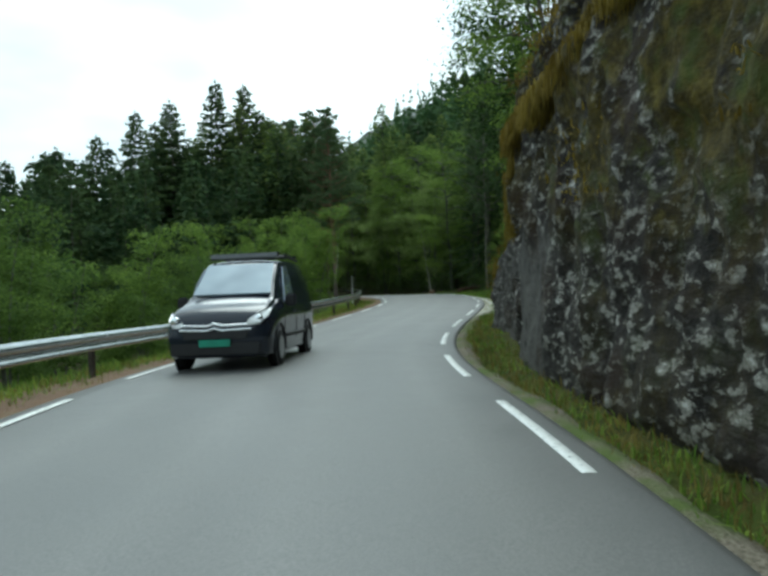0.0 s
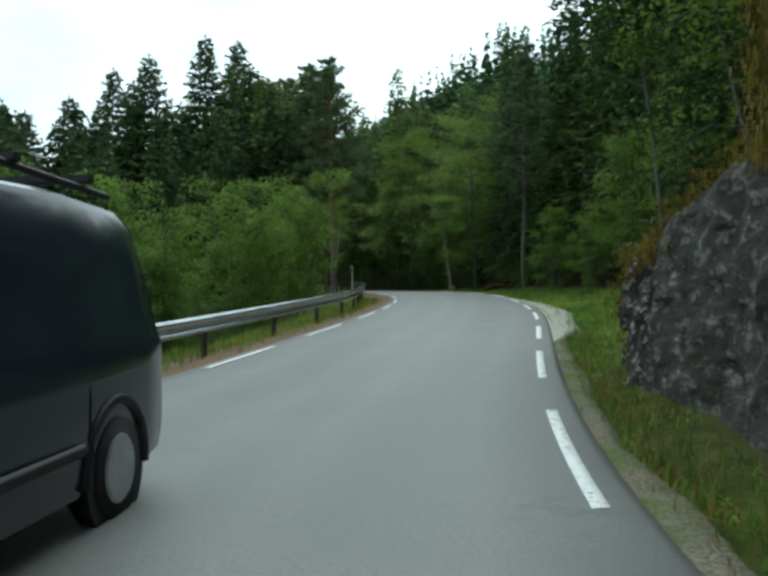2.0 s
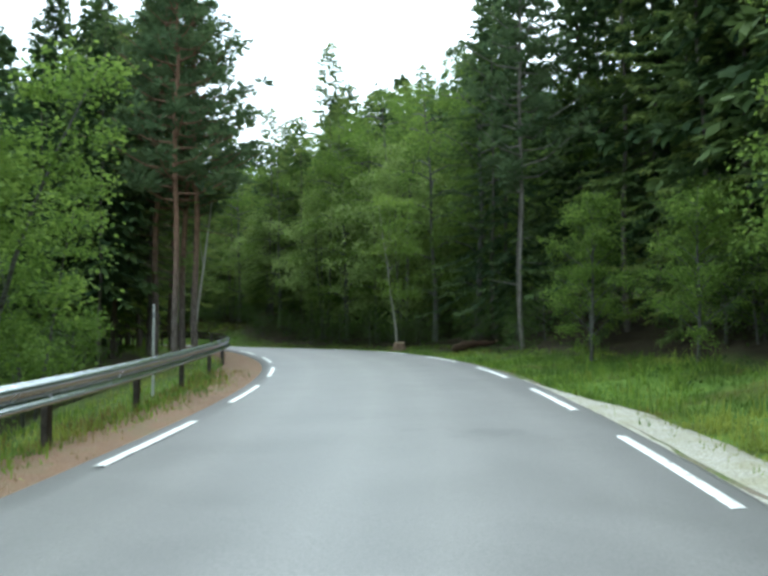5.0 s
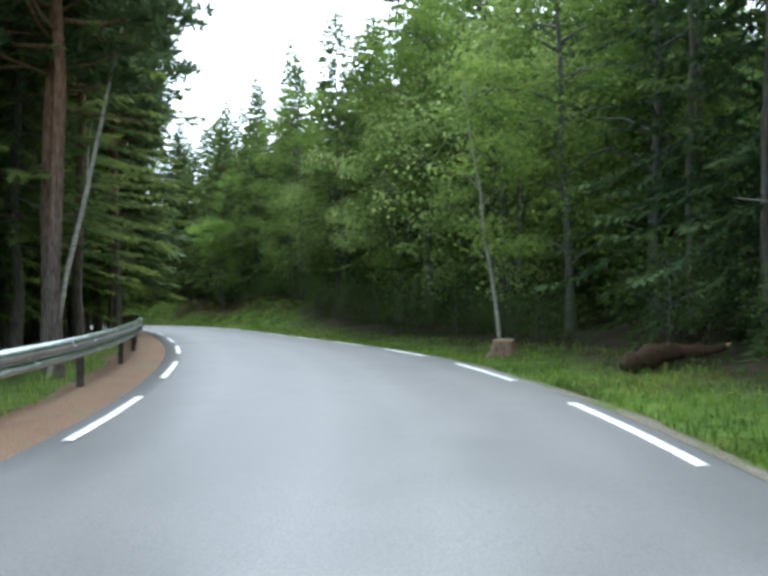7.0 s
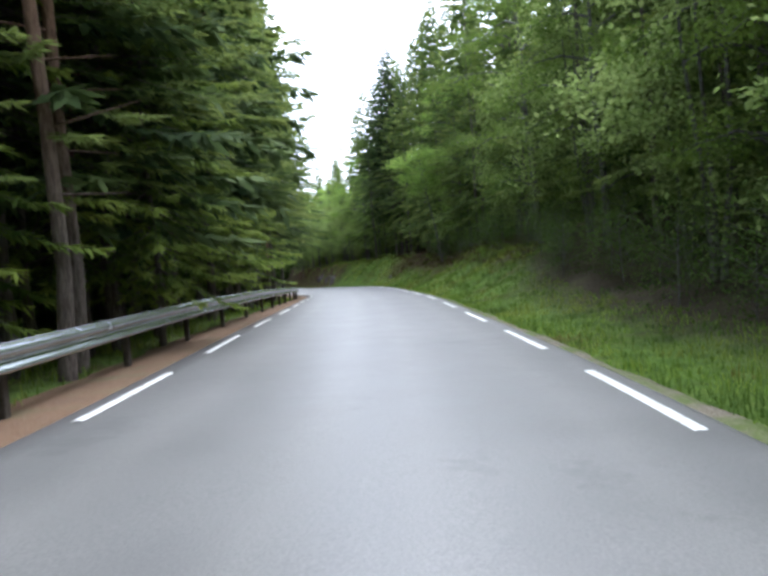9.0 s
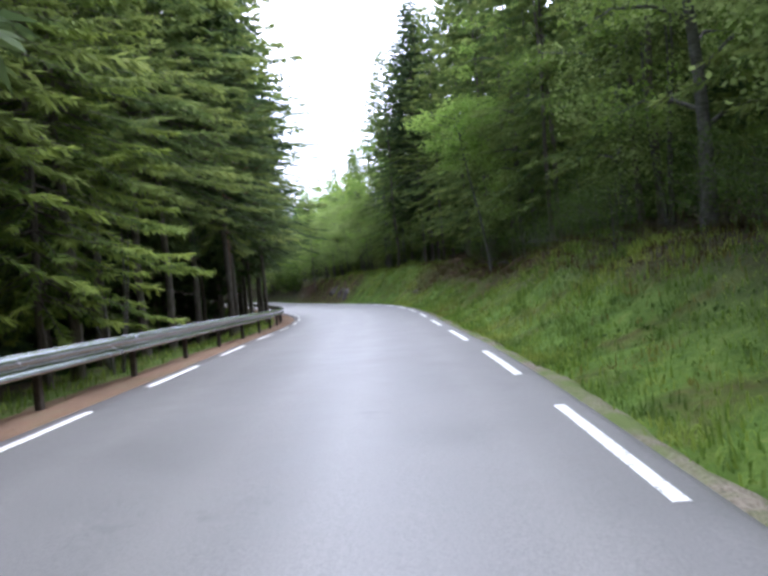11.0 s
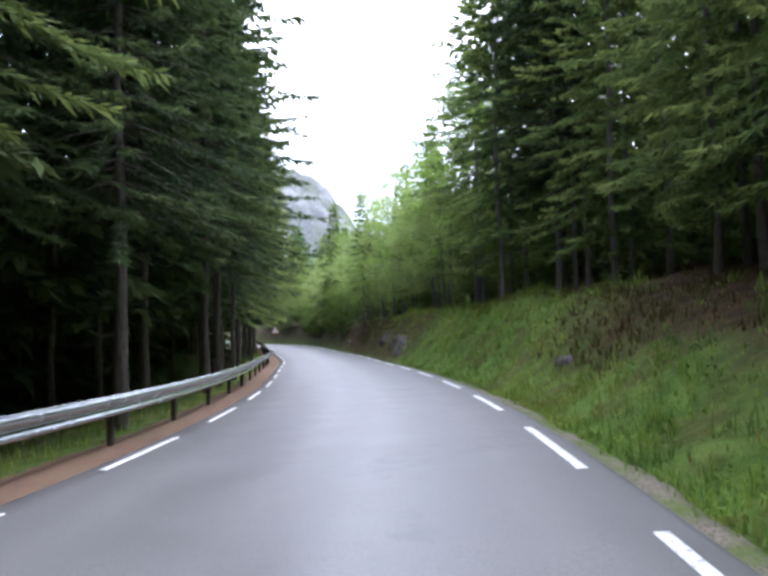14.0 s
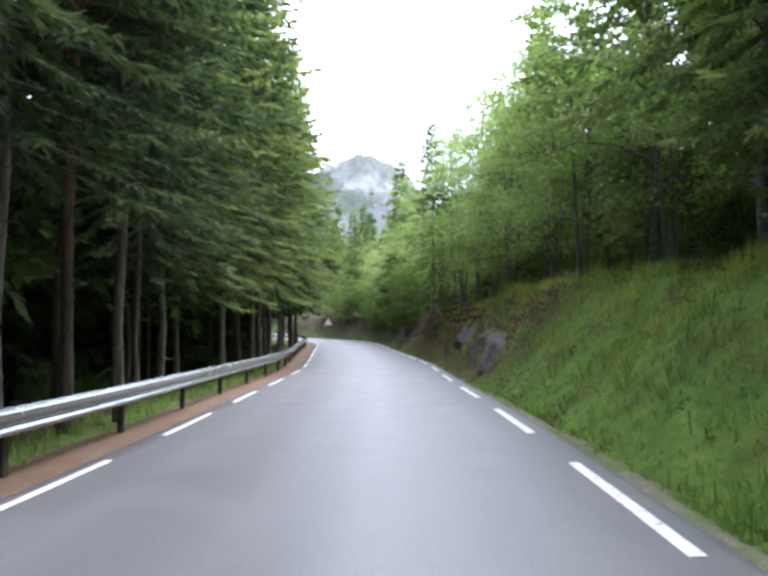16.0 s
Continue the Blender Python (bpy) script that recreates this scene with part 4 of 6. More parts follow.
def plant(kind, s, u, **kw):
    p = at_road(s, u)
    return stand(kind, float(p[0]), float(p[1]), kw.pop("turn", float(tr.uniform(0, 6.28))), **kw)


def spot_free(x, y):
    _, u = near_road([x], [y])
    return u[0] < -5.4 or u[0] > 4.0


DEEP = []


def deep(kind, x, y, turn, scale):
    """A tree far inside the forest, which becomes part of one sheet of woodland."""
    DEEP.append((kind, x, y, turn, scale))


# the pines in the bend, and the tall spruces behind them
for k, (x, y) in enumerate(((0.6, 61.7), (1.55, 62.3), (2.15, 61.4))):
    stand("pine_a" if k != 1 else "pine_b", x, y, 1.3 * k, 1.04, (0.84, 0.82, 0.87)[k])
for x, y, top, kind in ((-9.3, 84.2, 24.9, "spruce_a"), (-6.4, 83.6, 24.3, "spruce_b"), (-13.4, 79.6, 21.6, "spruce_a"), (-18.9, 88.4, 22.9, "spruce_a"), (-23.8, 90.6, 20.7, "spruce_b"), (-1.6, 71.5, 17.0, "pine_a"), (-4.4, 76.0, 19.5, "spruce_a"), (-16.0, 84.0, 20.5, "spruce_b"), (-28.5, 92.0, 19.5, "spruce_a"), (-33.0, 88.0, 17.5, "spruce_a")):
    kind = "pine_a" if kind == "pine_a" else "spruce_s"
    h = {"spruce_s": 21, "pine_a": 16.6}[kind]
    stand(kind, x, y, float(tr.uniform(0, 6)), 0.97, (top + 0.9 - ground_at(x, y)) / h / 0.97)

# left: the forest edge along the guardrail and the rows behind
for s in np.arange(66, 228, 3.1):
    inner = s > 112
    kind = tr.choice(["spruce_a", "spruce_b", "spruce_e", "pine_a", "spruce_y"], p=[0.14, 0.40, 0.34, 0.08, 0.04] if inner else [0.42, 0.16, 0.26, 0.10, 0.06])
    # along this stretch mostly the darkened copy, with shade in its needle colour
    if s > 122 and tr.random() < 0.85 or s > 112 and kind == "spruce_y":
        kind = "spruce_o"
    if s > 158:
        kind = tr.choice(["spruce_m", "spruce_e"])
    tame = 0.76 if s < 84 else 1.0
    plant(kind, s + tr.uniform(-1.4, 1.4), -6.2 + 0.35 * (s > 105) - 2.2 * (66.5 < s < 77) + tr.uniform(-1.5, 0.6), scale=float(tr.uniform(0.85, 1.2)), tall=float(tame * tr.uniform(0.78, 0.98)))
for u, gap, kinds in ((-9.8, 3.1, ["spruce_m"]), (-12.5, 3.6, None), (-15.5, 4.2, None), (-20, 4.4, None), (-26, 4.8, None), (-34, 6.0, None)):
    for s in np.arange(62, 226, gap):
        p = at_road(s + tr.uniform(-1.5, 1.5), u + tr.uniform(-1.5, 1.5))
        if spot_free(p[0], p[1]):
            sc = float(tr.uniform(0.8, 1.0)) * (0.75 if s < 86 else 1.0)
            if kinds:
                stand(tr.choice(kinds), float(p[0]), float(p[1]), float(tr.uniform(0, 6.28)), sc)
            else:
                deep(tr.choice(["a", "b"]), float(p[0]), float(p[1]), float(tr.uniform(0, 6.28)), sc)
# the wood across the hollow on the left
for _ in range(170):
    x, y = tr.uniform(-80, -8), tr.uniform(58, 125)
    s, u = near_road([x], [y])
    if u[0] < -12 and y > 66 + 0.1 * abs(x):
        deep(tr.choice(["a", "b"]), x, y, float(tr.uniform(0, 6.28)), float(tr.uniform(0.62, 0.88)))
# low wood down in the hollow
for _ in range(230):
    x, y = tr.uniform(-75, -24), tr.uniform(-38, 60)
    deep(tr.choice(["a", "b"]), x, y, float(tr.uniform(0, 6.28)), float(tr.uniform(0.26, 0.40)))
# bushes below the road on the left
for s in np.arange(6, 60, 2.5):
    for u in (-8.6, -11.4, -15.0)[(int(s * 7) % 3 == 0):]:
        kind = tr.choice(["alder_bush", "birch_bush"], p=[0.62, 0.38])
        plant(kind, s + tr.uniform(-0.8, 0.8), u + tr.uniform(-1.0, 0.8), scale=float(tr.uniform(0.45, 1.1) * (0.72 if u > -9 else 0.95)) * (0.62 if s > 43 else 0.8 if s > 26 else 1.0))

for s, u, sc in ((43.8, -8.0, 0.80), (37.3, -8.4, 0.70), (31.5, -8.6, 0.62)):
    p = at_road(s, u)
    stand("birch_bush", float(p[0]), float(p[1]), s, sc)

# right: birches on the rock, the mixed wood round the bend, the wood above the bank
for s, u, sc in ((8, 7.0, 0.75), (12, 6.6, 0.7), (16, 6.2, 0.75), (19, 6.4, 0.7), (22, 5.9, 0.75), (24, 7.4, 0.85), (27, 6.4, 0.8), (29.5, 7.6, 1.0), (32, 6.6, 0.8), (21, 9.5, 1.0), (26, 10.5, 1.1), (15, 10.0, 0.9), (31, 11.5, 1.15)):
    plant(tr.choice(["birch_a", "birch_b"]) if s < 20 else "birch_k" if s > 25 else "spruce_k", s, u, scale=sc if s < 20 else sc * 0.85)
for s, u, kind, sc in ((34.5, 7.0, "spruce_k", 0.7), (36.5, 8.6, "rowan", 1.1), (38.5, 7.6, "birch_b", 0.8), (41, 8.0, "rowan", 1.25), (44, 8.8, "spruce_d", 0.8), (47, 7.6, "rowan", 0.8), (52, 8.0, "rowan", 0.7), (56.5, 6.6, "rowan", 0.55), (45, 10.5, "spruce_c", 1.0), (49, 9.5, "spruce_c", 1.05), (53.5, 8.6, "spruce_c", 1.0), (39, 10, "spruce_k", 0.95), (34, 9.5, "spruce_k", 0.9), (42, 9.8, "spruce_d", 0.9)):
    plant(kind, s, u, scale=sc)
# tall trees along the right edge
for x, y, top in ((-10.2, 126.9, 22.6), (-16.2, 137.2, 23.2), (-20.0, 138.6, 21.0), (-29.2, 156.4, 15.5), (-29.5, 154.0, 14.0), (4.6, 95.0, 21.0), (0.8, 104.5, 21.5), (-3.4, 113.5, 22.0), (-24.0, 147.0, 21.0), (20.9, 84.4, 27.2), (9.5, 85.0, 19.0), (12.0, 89.0, 20.5), (7.0, 91.5, 19.5), (13.2, 80.0, 18.5), (15.5, 86.0, 22.0), (5.6, 98.5, 21.0), (10.0, 95.5, 21.5), (17.0, 79.5, 20.5)):
    stand("spruce_d", x, y, float(tr.uniform(0, 6)), 1.1, (top - ground_at(x, y)) / 19 / 1.1)
stand("pine_g", 13.75, 58.6, 2.0, 0.92, 1.0)
for s0, u0, sc in ((52.5, 9.8, 1.1), (57.5, 8.6, 1.1), (61.5, 9.6, 1.15), (55, 12.5, 1.2), (59.5, 13, 1.2), (64, 12, 1.1), (50, 12.6, 1.15), (68, 10.5, 1.1), (72, 12.0, 1.15)):
    plant("spruce_k", s0, u0, scale=sc)
for s0, u0, sc in ((76, 8.4, 1.1), (81, 7.8, 1.0), (147, 6.8, 0.95), (151, 6.2, 0.95), (156, 5.8, 0.76), (160.5, 5.6, 0.74), (166, 5.2, 0.84), (172, 5.0, 0.92), (178.5, 4.8, 0.90), (185, 5.0, 0.95)):
    plant("birch_l" if s0 > 140 else "birch_n", s0, u0, scale=sc)
stand("pine_b", -1.1, 73.2, 0.5, 1.0, 1.05)
stand("pine_a", 0.7, 65.9, 2.5, 1.0, 0.95)
stand("spruce_y", -2.5, 77.4, 0.5, 0.72)
stand("pine_b", 1.9, 57.5, 4.0, 0.9, 0.95)
stand("spruce_b", 18.2, 57.2, float(tr.uniform(0, 6.28)), 0.8, 1.0)
for s in np.arange(33, 84, 3.0):
    for u in (11.5, 15.5, 20, 25, 31):
        s1, u1, sc = s + tr.uniform(-1.2, 1.2), u + tr.uniform(-1.4, 1.4), float(tr.uniform(0.85, 1.1))
        if u < 18:
            if s < 58:
                plant(tr.choice(["spruce_n", "spruce_d", "spruce_n"]), s1, u1, scale=sc)
            else:
                plant(tr.choice(["birch_a", "spruce_n", "birch_a"]), s1, u1, scale=sc * 0.78)
        else:
            p = at_road(s1, u1)
            deep(tr.choice(["a", "b"]), float(p[0]), float(p[1]), float(tr.uniform(0, 6.28)), sc * (1.05 if s < 66 else 0.62))
for s in np.arange(62, 84, 2.6):
    kind = "spruce_k" if s < 66 else tr.choice(["birch_n", "sallow", "birch_a"], p=[0.4, 0.35, 0.25])
    plant(kind, s, 7.6 + tr.uniform(-0.8, 0.8), scale=float(tr.uniform(0.85, 1.1)) * (0.95 if kind in ("birch_n", "spruce_k") else 1.25 if kind == "sallow" else 0.95))
for s in np.arange(85, 226, 3.1):
    late = s > 146
    kind = tr.choice(["spruce_n", "spruce_n", "birch_a", "birch_b"] if s > 165 else ["spruce_c", "spruce_d", "birch_n", "sallow"], p=[0.12, 0.18, 0.45, 0.25] if late else [0.08, 0.20, 0.42, 0.30] if s < 108 else [0.06, 0.50, 0.32, 0.12])
    if 122 < s < 146:
        kind = "spruce_o" if s > 138 else "spruce_d"
    plant(kind, s + tr.uniform(-1, 1), 8.0 + tr.uniform(-0.9, 0.9), scale=float(tr.uniform(0.85, 1.1)) * (0.74 if s > 157 else 1.0))
for u, gap in ((12, 4.2), (16.5, 4.0), (21, 4.4), (27, 5.0), (34, 6.0)):
    for s in np.arange(86, 228, gap):
        s1, u1, sc = s + tr.uniform(-1.5, 1.5), u + tr.uniform(-1.5, 1.5), float(tr.uniform(0.85, 1.05))
        if u < 14:
            plant("spruce_n", s1, u1, scale=sc * (0.75 if s > 157 else 1.0))
        else:
            p = at_road(s1, u1)
            deep(tr.choice(["a", "b"]), float(p[0]), float(p[1]), float(tr.uniform(0, 6.28)), sc * (0.72 if s > 157 else 1.0))
# pale sallows and birches where the road turns out of sight
for s, u in ((150, 6.2), (154, 5.2), (158, 5.4), (163, 4.8), (168, 5.0), (174, 4.6), (180, 4.4), (188, 4.4), (196, 4.6), (204, 4.4), (211, 4.6), (217, 5.4)):
    plant("sallow", s, u, scale=float(tr.uniform(0.9, 1.25)) * (0.8 if s < 165 else 0.9))
for _ in range(110):
    x, y = tr.uniform(-112, -58), tr.uniform(178, 236)
    s, u = near_road([x], [y])
    if u[0] > 5.0:
        stand(tr.choice(["birch_b", "birch_a", "spruce_n"]), x, y, float(tr.uniform(0, 6.28)), float(tr.uniform(0.55, 0.85)))
for x, y, sc, tall in ((13.6, 52.2, 0.72, 1.0), (14.1, 43.2, 0.85, 1.25), (14.0, 47.5, 0.6, 1.0)):
    stand("rowan", x, y, x * 1.7, sc, tall)
# low bushes in front of the trunks round the bend
for s in np.arange(58, 96, 1.1):
    plant("scrub_bush", s, 5.4 + tr.uniform(-0.7, 1.8), scale=float(tr.uniform(0.45, 1.0)))
for s in np.arange(30, 58, 3.5):
    plant("scrub_bush", s, 7.0 + tr.uniform(-0.4, 1.5), scale=float(tr.uniform(0.9, 1.6)))
# undergrowth
for _ in range(110):
    s = tr.uniform(30, 200)
    side = tr.random() < 0.6
    plant("scrub_bush", s, tr.uniform(7.0, 13) if side else tr.uniform(-13, -7.5), scale=float(tr.uniform(0.5, 1.2)))


def deep_wood():
    """All trees deep inside the forest as one sheet: trunks and crowns."""
    kinds = {"a": make_spruce(20, 3.7, 1.2, 15, 0.18, full=2.2), "b": make_spruce(18, 3.5, 0.8, 16, 0.18, full=2.2)}
    arrays = {}
    for k, (wood, leaf) in kinds.items():
        out = []
        for me in (wood, leaf):
            v = np.empty(len(me.vertices) * 3, np.float32)
            me.vertices.foreach_get("co", v)
            f = np.empty(len(me.loops), np.int32)
            me.loops.foreach_get("vertex_index", f)
            out.append((v.reshape(-1, 3), f.reshape(-1, 4)))
            bpy.data.meshes.remove(me)
        arrays[k] = out
    xy = np.array([(d[1], d[2]) for d in DEEP])
    zz = land(xy[:, 0], xy[:, 1])
    wood, leaf = Soup(), Soup()
    for (k, x, y, a, sc), z in zip(DEEP, zz):
        c, sn = math.cos(a) * sc, math.sin(a) * sc
        for soup, (v, f) in zip((wood, leaf), arrays[k]):
            soup.add(np.stack([v[:, 0] * c - v[:, 1] * sn + x, v[:, 0] * sn + v[:, 1] * c + y, v[:, 2] * sc + z], 1), f)
    n = sum(len(f) for f in wood.f)
    wood.add(np.concatenate(leaf.v), np.concatenate(leaf.f))
    me = wood.mesh("deep_forest", BARK_SPRUCE)
    # crowns take the darkened needles, so the inner wood's shade is coloured in
    me.materials.append(SHADED_SPRUCE_G)
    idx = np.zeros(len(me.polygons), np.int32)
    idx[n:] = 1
    me.polygons.foreach_set("material_index", idx)
    return me


tagged(put("deep_forest", deep_wood()), "dark spruce forest standing behind the roadside trees", "forest", kind="stuff")

# ---- the wooded hill and far woods, and the bare mountain ----
def far_wood():
    g = np.random.default_rng(51)
    sp = Soup()
    n = 0
    while n < 2300:
        x, y = g.uniform(-170, 190), g.uniform(90, 330)
        s, u = near_road([x], [y])
        if abs(u[0]) < 34 or math.hypot((x - 62) / 22, (y - 250) / 24) < 1 and g.random() < 0.5:
            continue
        n += 1
        z = ground_at(x, y)
        h, r = g.uniform(9, 18), g.uniform(1.8, 3.0)
        sp.tube([(x, y, z - 0.5), (x, y, z + h * 0.9)], [0.14, 0.03], 4)
        k = 46
        t = g.uniform(0.08, 1.0, k)
        a = g.uniform(0, 6.28, k)
        L = r * (1 - t) ** 0.8 + 0.25
        o = np.stack([np.cos(a), np.sin(a), np.full(k, -0.45)], 1)
        b = np.stack([np.full(k, x), np.full(k, y), z + h * t + 0.3], 1)
        sp.kites(b, o, L * 1.15, 0.42 + L * 0.26, np.cross(o, [0, 0, 1.0]) + g.normal(0, 0.3, (k, 3)))
    return sp.mesh("far_wood", FAR_G)


tagged(put("far_wood", far_wood()), "distant dark conifer forest on the hillside", "forest", kind="stuff")


def mountain():
    n, m2 = 120, 70
    v = np.zeros((n, m2, 3))
    for i in range(n):
        az = radians(20 + 32 * i / (n - 1))
        for j in range(m2):
            t = j / (m2 - 1)
            d = 300 + 150 * t
            x, y = -19 - d * math.sin(az), 126 + d * math.cos(az)
            ridge = 36 + 52 * math.exp(-(((math.degrees(az) - 34.8) / 5.2) ** 2)) + 30 * ease(math.degrees(az), 36, 42) + 8 * fbm((x * 0.024, y * 0.024, 0), 5)
            z = ridge * (1 - (1 - min(t * 1.6, 1.0)) ** 1.7) * (1 if t < 0.62 else 1 - (t - 0.62) * 0.6)
            z += (8 * fbm((x * 0.04, y * 0.04, 3), 6, 1.0, 0.6) + 7 * abs(fbm((x * 0.07, y * 0.03, 9), 4, 1.0, 0.6))) * min(1, 4 * t)
            v[i, j] = (x, y, z - 4)
    return v


mv = mountain()
mo = put("mountain", mesh_of("mountain", mv.reshape(-1, 3), grid_faces(*mv.shape[:2]), MOUNT, False))
tagged(mo, "bare grey rocky mountain rising behind the forest", "mountain", kind="structure")


def ridge():
    """The bare rocky ridge above the wooded hill."""
    n, m2 = 170, 44
    v = np.zeros((n, m2, 3))
    for i in range(n):
        x = -90 + 260 * i / (n - 1)
        top = np.interp(x, [-90, -40, 5, 35, 60, 100, 170], [18, 40, 60, 80, 93, 104, 108])
        for j in range(m2):
            t = j / (m2 - 1)
            y = 322 + 90 * t
            z = top * math.sin(math.pi * min(0.25 + t * 0.55, 0.62)) / math.sin(math.pi * 0.5)
            v[i, j] = (x, y, z + 5 * fbm((x * 0.03, y * 0.03, 4), 3, 1.0, 0.5) + 2 * abs(noise.noise(Vector((x * 0.09, y * 0.09, 1)))) + 1.4 * fbm((x * 0.2, y * 0.2, 2), 3))
    return v


wv = ridge()
tagged(put("ridge", mesh_of("ridge", wv.reshape(-1, 3), grid_faces(*wv.shape[:2])[:, ::-1], MOUNT, False)), "bare grey rocky ridge above the wooded hill", "ridge", kind="structure")

# dark spruces close behind the end of the rock
for s, u, sc in ((25.5, 7.0, 0.8), (28.0, 7.2, 0.85), (31.0, 7.4, 0.9)):
    plant("spruce_k", s, u, scale=sc)

# dark spruces over the end of the rock, trees over the far end of the straight, and undergrowth on top of the bank
for s, u, sc in ((25.5, 7.6, 1.1), (28.5, 6.9, 1.0), (31.5, 7.4, 1.15), (34.8, 7.2, 1.0), (29.5, 9.6, 1.25), (36.5, 8.4, 1.2), (40.5, 9.8, 1.2), (43.5, 9.6, 1.1), (33.0, 8.3, 1.0), (119, 7.2, 0.95), (124.5, 6.9, 1.0), (130, 7.1, 0.95), (136, 7.0, 0.95), (141, 6.9, 0.95), (145.5, 7.0, 0.9)):
    plant("spruce_k" if s < 44 else "spruce_c" if s < 100 else "spruce_d" if s < 140 else "spruce_o", s, u, scale=sc)
stand("pine_a", -1.6, 74.0, 0.4, 1.0)
for s, u, tilt in ((27.7, 4.3, -0.15), (25.6, 5.6, -0.22)):
    p = at_road(s, u)
    stand("birch_p", float(p[0]), float(p[1]), s, 0.95, 1.0, sink=0.1, lean=tilt)
stand("pine_a", -31.4, 134.8, 1.9, 1.05)
stand("birch_l", -4.9, 115.9, 1.0, 0.95)
p = at_road(118.5, 5.5)
stand("birch_o", float(p[0]), float(p[1]), 0.7, sink=0.1, lean=-0.12)
for s, u, sc in ((80.5, -6.4, 1.02), (89.0, -8.0, 1.05)):
    plant("pine_a", s, u, scale=sc)
for s, u, sc in ((70.5, -8.6, 0.85), (76, -7.4, 0.95), (80.5, -6.8, 1.0), (84.5, -7.0, 0.95), (89, -7.0, 1.05), (94, -7.0, 1.0), (99.5, -7.2, 1.05)):
    plant("spruce_y", s, u, scale=sc)
for s in np.arange(186, 229, 1.5):
    plant(tr.choice(["alder_bush", "birch_bush"]), s, 2.7 + tr.uniform(0, 1.3), scale=float(tr.uniform(0.4, 0.75)))
for s in np.arange(96, 124, 1.3):
    plant("scrub_bush", s, 6.5 + tr.uniform(-0.9, 1.2), scale=float(tr.uniform(0.5, 1.0)))

# birches leaning out over the rock's end, and a trunk at the foot of the far bank
for s, u, sc, tilt in ((23.0, 5.0, 0.80, 6), (21.0, 5.2, 0.75, 8)):
    b = plant("birch_n", s, u, scale=sc, turn=0.0)
    b.matrix_basis = Matrix.Translation(b.matrix_basis.translation) @ Matrix.Rotation(radians(-tilt), 4, "Y") @ Matrix.Translation(-b.matrix_basis.translation) @ b.matrix_basis
plant("spruce_d", 173.5, 2.9, scale=0.62)
plant("spruce_n", 199, 3.4, scale=0.8)

# slender young birches standing out of the bushes below the road
for s, u, sc in ((44.5, -7.7, 0.95), (38.5, -8.8, 0.9), (31.5, -9.4, 0.85), (49.5, -8.6, 0.8), (25.0, -9.8, 0.8)):
    plant("birch_bush", s, u, scale=sc)

# a dark second row behind the trees on the right before the bend
for s in np.arange(31, 60, 3.2):
    plant("spruce_m", s + tr.uniform(-1, 1), 9.6 + tr.uniform(-0.8, 1.0), scale=float(tr.uniform(0.75, 0.95)))

# ---- grass of the verges ----
def verge_places(n, s0, s1, u0, u1, seed, bias=1.4, turf=True):
    g = np.random.default_rng(seed)
    s = g.uniform(s0, s1, n)
    u = u0 + (u1 - u0) * g.uniform(0, 1, n) ** bias
    if turf:
        keep = g.random(n) > bare_earth(s, u)
        s, u = s[keep], u[keep]
    p = at_road(s, u)
    p[:, 2] = land(p[:, 0], p[:, 1]) - 0.02
    return p


tagged(tufts("verge_grass", np.concatenate([verge_places(650, 4, 25, 2.05, 2.9, 74), verge_places(6500, 25, 56, 2.15, 6.2, 61), verge_places(5600, 54, 96, 2.1, 5.0, 69, 1.2), verge_places(19000, 94, 175, 2.05, 6.6, 62, 1.5)]), GRASS_G, 3, 0.19, 0.010, 63, 1.3), "lush green grass on the verge and bank", "grass", kind="stuff")
tagged(tufts("rail_grass", np.concatenate([verge_places(5200, 0, 200, -5.1, -7.4, 64, 1.0), verge_places(1700, -4, 52, -4.25, -5.2, 79, 0.6)]), GRASS_G, 3, 0.26, 0.010, 65, 1.0), "uneven green and straw grass behind the guardrail", "grass", kind="stuff")
tagged(tufts("dry_tufts", np.concatenate([verge_places(1900, -4, 54, -4.15, -5.6, 66, 0.8), verge_places(600, 2, 27, 2.05, 2.8, 67), verge_places(700, 94, 150, 3.0, 7.2, 75)]), DRY_G, 4, 0.20, 0.007, 68, 1.0), "straw-coloured dry grass at the road's edge", "grass", kind="stuff")

tagged(tufts("tussocks", np.concatenate([verge_places(750, 96, 160, 2.4, 6.4, 76, 0.8), verge_places(260, 27, 56, 2.6, 6.4, 77, 0.8)]), GRASS_G, 16, 0.46, 0.009, 78, 1.2), "tall tussocks of bending grass on the bank", "grass", kind="stuff")

tagged(tufts("bracken", np.concatenate([verge_places(1300, 96, 147, 7.2, 4.8, 80, 1.0, False), verge_places(160, 126.5, 132, 3.3, 5.2, 83, 1.0, False)]), BRACKEN, 5, 0.30, 0.014, 82, 1.3), "brown bracken and dead grass on the upper bank", "bracken", kind="stuff")


def weeds(name, places, material, seed, size):
    """Low broad-leaved plants in the grass, as one mesh."""
    g = np.random.default_rng(seed)
    sp = Soup()
    n = 9
    b = np.repeat(places, n, 0) + np.c_[g.normal(0, 0.12, (len(places) * n, 2)), g.uniform(0.02, 0.16, len(places) * n)]
    w = g.normal(0, 1, (len(b), 3)) + [0, 0, 0.5]
    l = size * g.uniform(0.6, 1.4, len(b))
    sp.kites(b, w, l, l * 0.33, g.normal(0, 1, (len(b), 3)))
    return put(name, sp.mesh(name, material))


